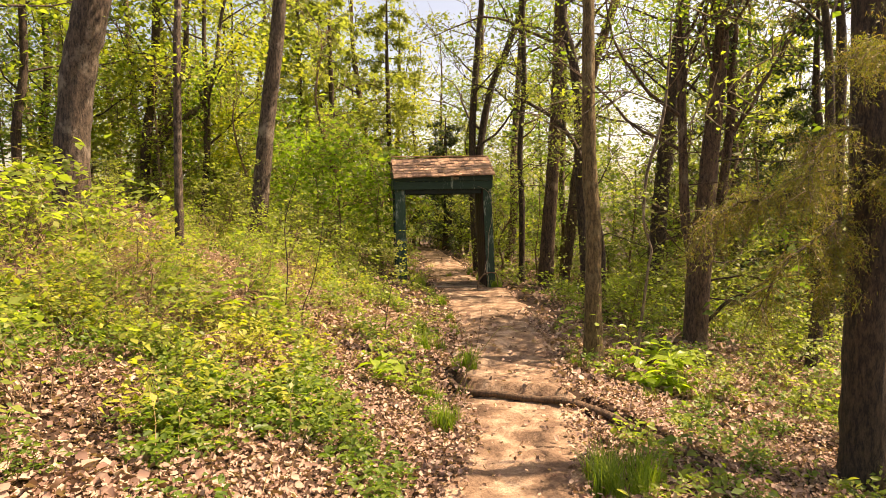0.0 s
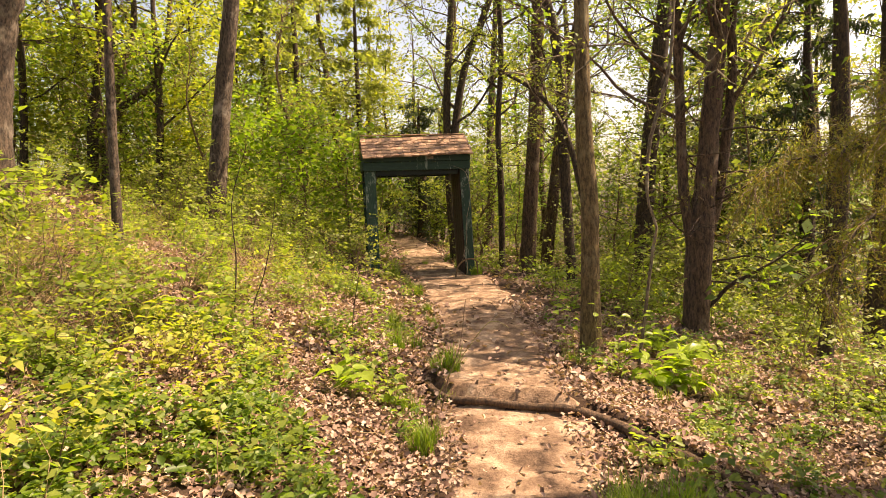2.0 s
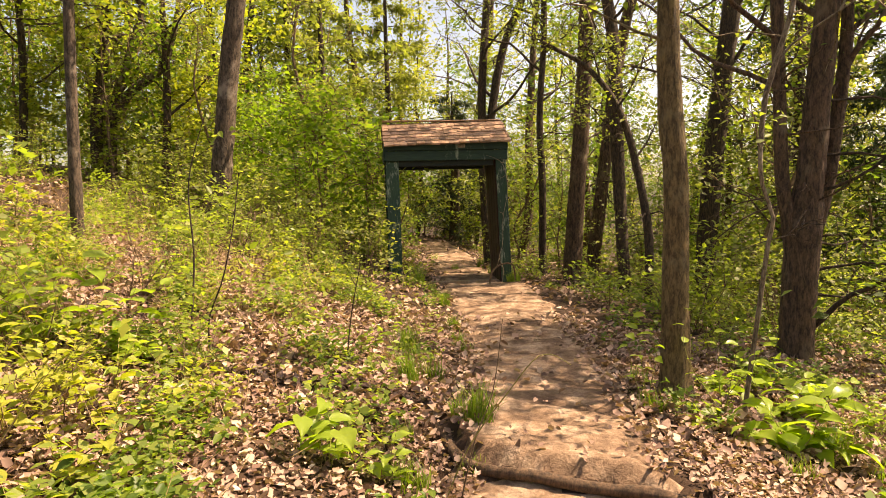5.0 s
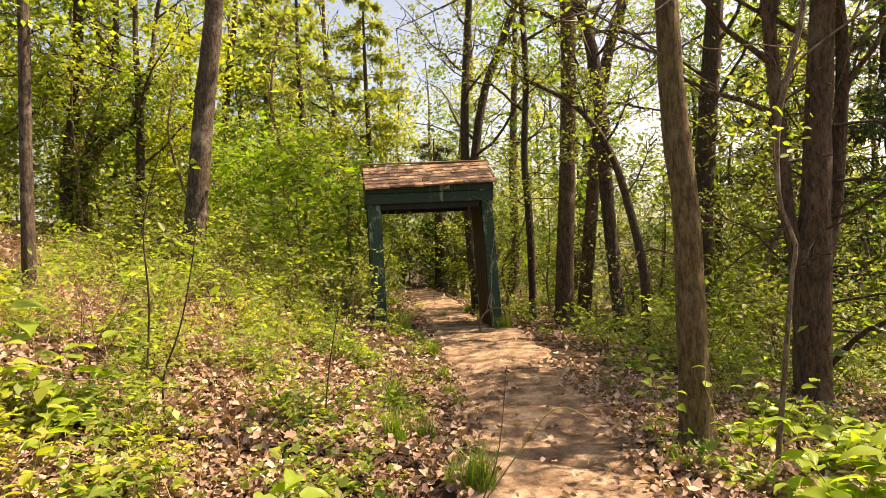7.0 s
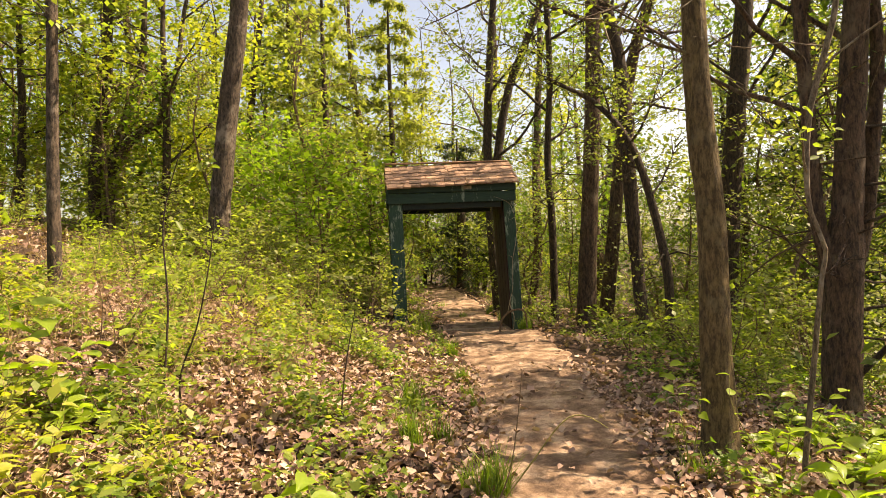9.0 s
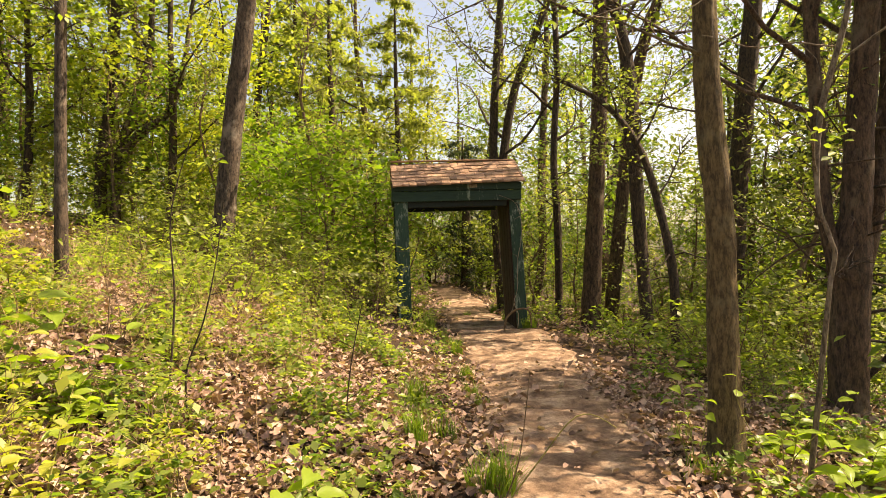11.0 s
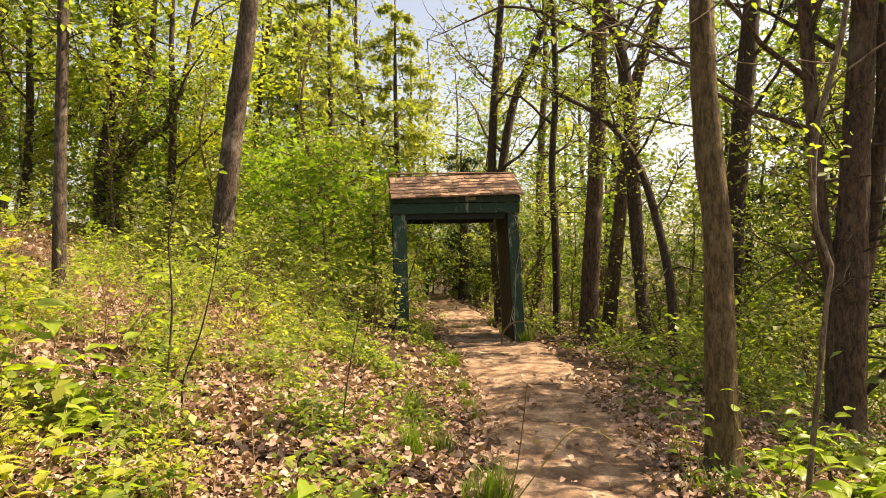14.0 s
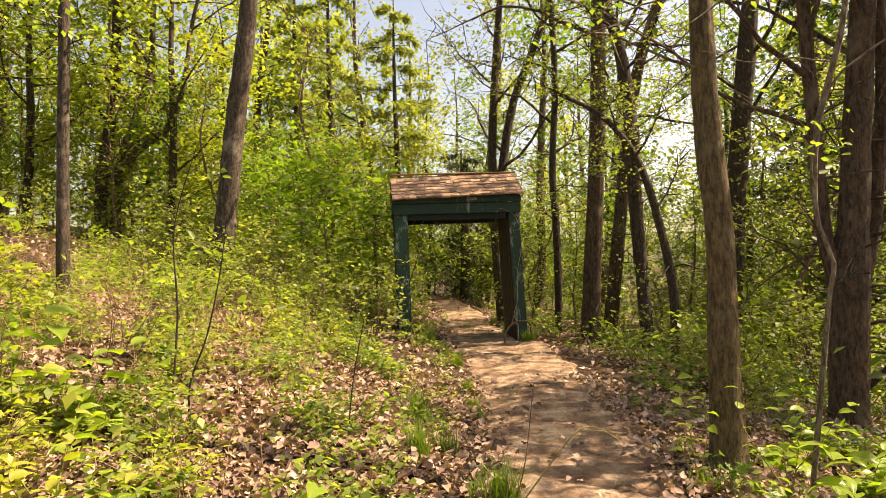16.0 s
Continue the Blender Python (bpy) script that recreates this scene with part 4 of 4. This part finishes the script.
for x, y in start_l + near_r:
    src = shrubs[int(rngs.choice([1, 3, 4, 1]))] if x < 0 else shrubs[3]
    ob = copy_thing(src, Matrix.Translation((x, y, gz(x, y) - 0.02)) @ Matrix.Rotation(rngs.random() * 6.28, 4, "Z"))
    k = 0.5 + 0.5 * rngs.random()
    ob.scale = (k, k, k)
    tagged(ob, group="verge shrubs")
for i in (2, 5):
    x, y = ((-7.5, 16.0), (4.2, 14.5))[i == 5]
    shrubs[i].location = (x, y, gz(x, y) - 0.02)


for x, y, k in ((-5.2, 7.2, 1.5), (-4.9, 8.1, 1.3), (-5.9, 8.3, 1.7), (-4.6, 6.4, 1.0), (-6.4, 7.4, 1.9), (-5.6, 6.6, 1.5)):
    ob = copy_thing(shrubs[0 if k > 1.4 else 1], Matrix.Translation((x, y, gz(x, y) - 0.02)) @ Matrix.Rotation(rngs.random() * 6.28, 4, "Z"))
    ob.scale = (k, k, k)
    tagged(ob, group="hillside shrubs")
for x, y, k, i in ((-3.35, 14.0, 0.9, 0), (-3.7, 14.75, 1.1, 2), (-3.4, 13.4, 0.5, 3), (-3.9, 13.7, 0.8, 0), (-0.35, 15.4, 0.8, 0), (0.05, 14.7, 0.55, 3), (-4.25, 15.1, 1.0, 2), (-2.95, 15.9, 0.5, 1), (-0.75, 16.4, 0.6, 0), (-3.3, 16.6, 0.8, 0), (-1.0, 17.6, 0.7, 2), (-3.2, 12.9, 0.5, 3)):
    ob = copy_thing(shrubs[i], Matrix.Translation((x, y, gz(x, y) - 0.02)) @ Matrix.Rotation(rngs.random() * 6.28, 4, "Z"))
    ob.scale = (k, k, k)
    tagged(ob, group="shrubs round the gate")
for x, y, k, i in ((1.95, 6.6, 0.7, 3), (2.3, 7.2, 0.6, 0), (2.6, 6.3, 0.8, 3), (3.0, 7.0, 0.8, 0), (3.4, 6.2, 0.7, 0), (3.3, 5.5, 0.9, 3), (2.2, 5.6, 0.6, 3), (3.8, 7.5, 0.8, 2), (2.5, 8.1, 0.6, 0), (3.3, 8.7, 0.9, 0), (1.95, 5.2, 0.5, 3), (3.6, 4.8, 0.7, 0), (2.5, 4.4, 0.6, 3), (4.2, 6.6, 0.9, 2), (4.4, 8.4, 1.0, 2), (1.7, 4.4, 0.5, 3)):
    ob = copy_thing(shrubs[i], Matrix.Translation((x, y, gz(x, y) - 0.02)) @ Matrix.Rotation(rngs.random() * 6.28, 4, "Z"))
    ob.scale = (k, k, k)
    tagged(ob, group="verge shrubs")
for x, y, k, i in ((-3.9, 12.5, 0.8, 2), (-4.3, 12.9, 0.9, 0), (-4.9, 12.2, 1.0, 2), (-3.9, 11.6, 0.8, 0), (-5.5, 13.0, 1.0, 2), (-4.6, 13.7, 0.9, 5), (-5.2, 11.3, 0.9, 0), (-6.0, 12.0, 1.0, 5), (-4.4, 10.6, 0.8, 2), (-3.7, 13.2, 0.7, 0), (-5.9, 14.4, 0.9, 2),
                   (1.9, 10.4, 0.8, 0), (2.0, 11.6, 0.9, 2), (2.6, 12.4, 0.9, 0), (1.7, 12.8, 0.8, 2), (3.3, 11.6, 1.0, 2), (3.4, 13.0, 1.0, 5), (2.4, 13.6, 0.9, 1), (1.5, 9.7, 0.6, 1), (3.9, 12.2, 1.0, 0), (4.3, 10.9, 1.1, 2), (3.6, 9.8, 0.9, 0), (1.9, 14.4, 0.9, 2)):
    ob = copy_thing(shrubs[i], Matrix.Translation((x, y, gz(x, y) - 0.02)) @ Matrix.Rotation(rngs.random() * 6.28, 4, "Z"))
    ob.scale = (k, k, k)
    tagged(ob, group="sunlit shrubs")
log = new("fallen_log")
log.location = (-3.2, 14.15, gz(-3.2, 14.15))
v, f = tube(spline([(0.1, 0, 0.06, 0.02), (0.08, 0, 0.06, 0.11), (-0.4, 0.05, gz(-3.6, 14.2) - gz(-3.2, 14.15) + 0.06, 0.12), (-0.95, 0.12, gz(-4.15, 14.27) - gz(-3.2, 14.15) + 0.05, 0.1), (-0.98, 0.12, gz(-4.15, 14.27) - gz(-3.2, 14.15) + 0.05, 0.02)], 0.12), 12, rngs, 0.04)
quads("bole", v, f, BARK_RED, log, smooth=True)
tagged(log, "short brown fallen log lying beside the gate", "log")


# dead leaves, herbs and twigs that nobody could count
def litter_points(rng, n, x0, x1, y0, y1, on_path):
    x, y = x0 + (x1 - x0) * rng.random(n), y0 + (y1 - y0) * rng.random(n)
    d = off_path(x, y)
    patch = 0.5 + 0.5 * np.sin(x * 1.7 + 2 * np.sin(y * 1.1)) * np.sin(y * 1.4 + np.sin(x * 2.1))
    chance = np.where(d > 0.12, 0.35 + 0.65 * patch, np.where(d > -0.12, 0.3, on_path))
    k = rng.random(n) < chance
    return x[k], y[k]


rngl = np.random.default_rng(23)
for n, x0, x1, y0, y1, size in ((105000, -4.5, 5.5, 2.4, 6.6, 0.032), (80000, -6, 6.5, 6.6, 11, 0.046), (34000, -12, 8, 10, 24, 0.08), (9000, -16, 12, 22, 40, 0.14), (50000, -6.5, 6, -4, 3.0, 0.052)):
    x, y = litter_points(rngl, n, x0, x1, y0, y1, 0.018)
    z = ground_z(x, y) + 0.006 + 0.05 * rngl.random(len(x)) ** 1.6 + np.where(off_path(x, y) < 0.1, 0.035, 0)
    v, f = leaves(np.stack([x, y, z], -1), size, rngl, 1.1, 0.72, 0.3, fine=size < 0.06, rag=0.1, curl=0.2, blunt=0.16)
    ob = quads("leaf_litter", v, f, LITTER, kind="stuff")
    tagged(ob, "dry tan and pinkish-brown fallen oak leaves", "leaf litter")


def herb_points(rng, n, x0, x1, y0, y1, margin, cut):
    x, y = x0 + (x1 - x0) * rng.random(n), y0 + (y1 - y0) * rng.random(n)
    patch = np.sin(x * 2.3 + 1.7 * np.sin(y * 1.3)) * np.sin(y * 1.9 + 1.3 * np.sin(x * 1.7)) + 0.5 * np.sin(x * 5 + y * 3)
    k = (off_path(x, y) > margin) & (patch > cut + 0.5 * np.clip(2.6 - off_path(x, y), 0, 1) * (y < 9.5) * (y > 5.2)) & (np.hypot(x - GATE[0], y - GATE[1]) > 0.9)
    return x[k], y[k]


for n, x0, x1, y0, y1, size, high, leaf, cut, label in (
        (11000, -7, -0.8, 3, 14, 0.05, 0.3, SPRING, 0.1, "low yellow-green herbs growing through dead leaves"),
        (3600, -5, -0.3, 2.2, 5.6, 0.042, 0.15, GREEN, -0.25, "small green herbs along the verge"),
        (2800, 0.95, 5.5, 3.4, 9.5, 0.05, 0.16, SPRING, 0.0, "low yellow-green herbs on the shaded verge"),
        (5500, -7, -0.8, 2.4, 12, 0.048, 0.2, GREEN, 0.3, "small green seedlings among leaf litter"),
        (7000, 0.5, 8, 3.6, 18, 0.055, 0.2, GREEN, 0.0, "green ground plants on the shaded slope"),
        (4500, -12, 9, 13, 26, 0.075, 0.4, SPRING, -0.2, "low leafy ground cover under the trees")):
    x, y = herb_points(rngl, n, x0, x1, y0, y1, 0.25, cut)
    z = ground_z(x, y) + 0.02 + high * rngl.random(len(x)) ** 1.6
    p = sprays_of(np.stack([x, y, z], -1), len(x) * 6, 6, size * 0.9, rngl, 0.35)
    p[:, 2] = np.maximum(p[:, 2], ground_z(p[:, 0], p[:, 1]) + 0.012)
    v, f = leaves(p, size, rngl, 1.5, 0.6, fine=y1 < 13)
    tagged(quads("ground_cover", v, f, leaf, kind="stuff"), label, "ground cover")

stalks = []
for _ in range(900):
    x, y = -7 + 6.4 * rngl.random(), 3 + 11 * rngl.random()
    if off_path(x, y) < 0.3:
        continue
    c = curve_out(rngl, (x, y, gz(x, y)), rngl.standard_normal(3) * (0.6, 0.6, 0.2) + (0, 0, 0.7), 0.15 + 0.5 * rngl.random(), 0.0035, 0.4, 0.0, 4)
    stalks.append(tube(c, 3))
for _ in range(1500):
    x, y = -6.5 + 4.3 * rngl.random(), 4.4 + 7.5 * rngl.random()
    if off_path(x, y) < 1.6 or np.sin(x * 1.9 + y) * np.sin(y * 1.3 - x * 0.6) < -0.2:
        continue
    c = curve_out(rngl, (x, y, gz(x, y)), rngl.standard_normal(3) * (0.5, 0.5, 0.2) + (0, 0, 0.8), 0.3 + 0.55 * rngl.random(), 0.003, 0.45, 0.0, 4)
    stalks.append(tube(c, 3))
v, f = join(stalks)
tagged(quads("dry_stalk", v, f, DRY, kind="stuff"), "dry straw-coloured stalks and fallen twigs", "dry stalks")


# ---- grass tufts ----
def tuft(seed, n, height):
    rng = np.random.default_rng(seed)
    vs, fs = [], []
    for i in range(n):
        ang, lean = rng.random() * 6.28, 0.15 + 0.55 * rng.random()
        r0 = 0.09 * math.sqrt(rng.random())
        a0 = rng.random() * 6.28
        h, w = height * (0.5 + 0.6 * rng.random()), 0.0035 + 0.003 * rng.random()
        d, side = np.array([math.cos(ang), math.sin(ang), 0]), np.array([-math.sin(ang), math.cos(ang), 0])
        p0 = np.array([r0 * math.cos(a0), r0 * math.sin(a0), -0.02])
        ring = []
        for k in range(5):
            t = k / 4
            c = p0 + d * lean * h * t * t + np.array([0, 0, h * t * (1 - 0.35 * lean * t)])
            ring += [c - side * w * (1 - 0.9 * t), c + side * w * (1 - 0.9 * t)]
        vs.append(np.array(ring))
        fs.append(np.array([[2 * k, 2 * k + 1, 2 * k + 3, 2 * k + 2] for k in range(4)]))
    base = new("grass_tuft")
    v, f = join(list(zip(vs, fs)))
    quads("grass_growth", v, f, GRASS, base, kind="stuff")
    return tagged(base, "tuft of fresh green grass at the path's edge", "grass")


tufts = [tuft(301, 130, 0.34), tuft(302, 60, 0.2)]
rngg = np.random.default_rng(29)
spots = [(0.76, 4.15), (0.89, 4.3), (0.82, 4.45), (1.00, 4.15), (0.74, 4.3), (0.89, 4.55), (1.06, 4.35), (0.84, 4.05), (-0.44, 5.2), (-0.51, 5.35), (-0.40, 5.5), (-0.80, 9.2), (-0.98, 9.6), (-1.10, 10.2), (-1.50, 12.0), (-1.75, 12.6), (-1.90, 13.2),
         (-2.20, 13.4), (-2.30, 13.0), (-2.40, 13.8), (-0.66, 6.0), (-1.05, 7.6), (-0.95, 8.0), (-2.10, 17.0), (-2.90, 18.5), (-1.20, 16.2), (-3.00, 19.5), (-1.60, 17.6), (-0.70, 14.6), (-0.62, 14.95),
         (-0.51, 6.9), (-0.41, 6.75), (0.75, 8.2), (0.72, 7.4), (1.45, 6.7), (1.9, 7.3), (2.25, 6.2), (2.0, 6.9), (-0.38, 6.3), (-0.86, 6.6), (-1.30, 8.6), (-0.76, 6.1)]
for i, (x, y) in enumerate(spots):
    m = Matrix.Translation((x, y, gz(x, y) + 0.005)) @ Matrix.Rotation(rngg.random() * 6.28, 4, "Z")
    ob = tufts[i] if i < 2 else copy_thing(tufts[int(rngg.integers(2))], m)
    ob.matrix_basis = m
    k = 0.75 + 0.5 * rngg.random()
    ob.scale = (k, k, k)
    tagged(ob, group="path-side grass tufts")


# ---- broad-leaved plants near the walk ----
def leaf_blade(length, width, seed, material):
    """One broad leaf with a midrib fold and a curled tip, base at the origin, pointing along x."""
    rng = np.random.default_rng(seed)
    n, v, f = 7, [], []
    for i in range(n):
        t = i / (n - 1)
        w = width * 0.5 * math.sin(math.pi * (0.06 + 0.94 * t) ** 0.8) * (1 - 0.25 * t)
        z = 0.12 * length * math.sin(t * 2.4) - 0.22 * length * t * t
        for k in (-1, -0.5, 0, 0.5, 1):
            v.append((length * t, w * k, z + 0.10 * width * abs(k) + 0.02 * width * rng.normal() * abs(k)))
    for i in range(n - 1):
        for k in range(4):
            a = i * 5 + k
            f.append((a, a + 1, a + 6, a + 5))
    me_ob = quads("leaf", np.array(v), np.array(f), material, smooth=True)
    me = me_ob.data
    bpy.data.objects.remove(me_ob)
    return me


blade_meshes = [leaf_blade(0.13, 0.085, 401, BROAD), leaf_blade(0.11, 0.06, 402, BROAD), leaf_blade(0.15, 0.1, 403, BROAD)]
yellow_blades = [leaf_blade(0.1, 0.07, 404, YELLOW), leaf_blade(0.085, 0.05, 405, YELLOW), leaf_blade(0.12, 0.08, 406, YELLOW)]


def leafy_plant(name, x, y, stems, per_stem, height, seed, label, size=1.0, spread=0.6, blades=blade_meshes):
    rng = np.random.default_rng(seed)
    base = new(name)
    base.location = (x, y, gz(x, y))
    for i in range(stems):
        ang = rng.random() * 6.28
        st = curve_out(rng, (0, 0, -0.03), (math.cos(ang) * spread, math.sin(ang) * spread, 1), height * (0.7 + 0.4 * rng.random()), 0.005, 0.25, 0.0, 8)
        v, f = tube(st, 5)
        stem = quads("stem", v, f, STALK, base, smooth=True)
        for j in range(per_stem):
            k = 2 + (j * 7) // per_stem
            a = j * 2.2 + rng.random()
            lf = new("leaf", blades[int(rng.integers(3))])
            lf.parent = stem
            s = size * (0.75 + 0.5 * rng.random())
            lf.matrix_basis = Matrix.Translation(st[min(k, 8), :3]) @ Matrix.Rotation(a, 4, "Z") @ Matrix.Rotation(radians(-15 + 30 * rng.random()), 4, "Y") @ Matrix.Rotation(radians(rng.normal() * 18), 4, "X") @ Matrix.Diagonal((s, s, s, 1))
    return tagged(base, label, "plant")


leafy_plant("leafy_plant", 1.6, 7.15, 9, 8, 0.55, 41, "bright green broad-leaved bush beside the sapling", 1.35, 0.9)
leafy_plant("leafy_plant", 1.9, 8.3, 8, 7, 0.6, 42, "low bright broad-leaved plant on the verge", 1.2, 0.9)
leafy_plant("leafy_plant", 1.75, 8.9, 5, 7, 0.55, 43, "fresh green broad-leaved plant in leaf litter", 1.1, 0.8)
leafy_plant("leafy_plant", 0.72, 7.55, 3, 6, 0.85, 50, "slim broad-leaved seedling before a trunk", 0.6, 0.25)
leafy_plant("leafy_plant", 1.25, 7.6, 4, 7, 0.95, 51, "leafy green seedling at a tree's foot", 0.65, 0.3)
leafy_plant("leafy_plant", 1.35, 8.35, 4, 6, 0.35, 44, "small broad-leaved plant at a tree's foot", 1.0, 0.9)
leafy_plant("leafy_plant", -1.1, 5.95, 3, 6, 0.42, 45, "young broad-leaved seedling at the bottom of the slope", 1.3, 0.4)
leafy_plant("leafy_plant", -0.8, 6.0, 3, 4, 0.34, 46, "small green seedling with rounded leaves", 0.9, 0.5)
leafy_plant("leafy_plant", -2.75, 6.3, 6, 7, 0.75, 47, "leafy young bush reaching out from the slope", 1.35, 0.7)
leafy_plant("leafy_plant", -2.35, 6.0, 3, 6, 0.6, 48, "thin-stemmed leafy bush on the slope", 0.9, 0.6)
leafy_plant("leafy_plant", -1.2, 7.9, 2, 7, 0.45, 49, "upright green seedling in fallen leaves", 0.7, 0.3)

for i, (x, y, h) in enumerate(((-2.24, 5.1, 0.6), (-1.99, 5.5, 0.5), (-2.54, 4.9, 0.6), (-2.44, 5.6, 0.65), (-2.74, 5.3, 0.7), (-1.79, 5.05, 0.4), (-2.14, 4.6, 0.45), (-2.94, 5.9, 0.7), (-1.59, 4.6, 0.35))):
    leafy_plant("leafy_plant", x, y, 4, 8, h, 520 + i, "young plant with bright yellow-green leaves on the slope", 0.8, 0.7, yellow_blades)

# thin stems that stand up before the view
for name, pts, material, label in (
        ("arching_stem", [(-0.5, 6.0, 0.0, 0.004), (-0.36, 6.0, 0.3, 0.004), (-0.15, 6.02, 0.6, 0.0035), (-0.05, 6.03, 0.73, 0.003), (0.01, 6.04, 0.765, 0.003), (0.07, 6.05, 0.755, 0.0025), (0.14, 6.06, 0.71, 0.002)], STALK, "thin yellow stalk arching over the path"),
        ("dry_stem", [(-0.42, 6.0, 0.0, 0.005), (-0.34, 6.02, 0.33, 0.004), (-0.25, 6.03, 0.58, 0.003), (-0.2, 6.05, 0.95, 0.002)], TWIG, "thin dry upright stem beside the path"),
        ("twig_stem", [(-2.35, 7.0, 0.0, 0.007), (-2.36, 7.0, 0.3, 0.0065), (-2.24, 7.0, 0.62, 0.005), (-2.15, 7.0, 1.0, 0.004), (-2.1, 7.0, 1.35, 0.003)], BARK_DARK, "thin dark forked twig rising from leaf litter"),
        ("twig_stem", [(-1.55, 7.6, 0.0, 0.006), (-1.5, 7.6, 0.4, 0.005), (-1.42, 7.6, 0.8, 0.003)], BARK_DARK, "thin dark sapling stem with few leaves"),
        ("twig_stem", [(-2.75, 7.4, 0.0, 0.008), (-2.7, 7.4, 0.6, 0.007), (-2.72, 7.4, 1.2, 0.005), (-2.55, 7.4, 1.75, 0.003)], BARK_DARK, "tall thin sapling stem on the slope")):
    base = new(name)
    x0, y0 = pts[0][:2]
    base.location = (x0, y0, gz(x0, y0))
    s = spline([(x - x0, y - y0, z - (0.03 if z == 0 else 0), r) for x, y, z, r in pts], 0.05)
    v, f = tube(s, 6)
    quads("stem", v, f, material, base, smooth=True)
    rng = np.random.default_rng(len(label))
    if name == "twig_stem":
        for j in range(4):
            k = int(len(s) * (0.25 + 0.17 * j))
            tw = curve_out(rng, s[k, :3], rng.standard_normal(3) * (1, 1, 0.3) + (0, 0, 0.5), 0.35, 0.003, 0.3, 0.02, 5)
            v, f = tube(tw, 4)
            tws = quads("twig", v, f, material, base)
            v, f = leaves(np.repeat(tw[2:, :3], 2, 0) + rng.standard_normal((8, 3)) * 0.02, 0.06, rng, 0.8, 0.55, fine=True)
            quads("foliage", v, f, SPRING, tws)
    tagged(base, label, "stem")
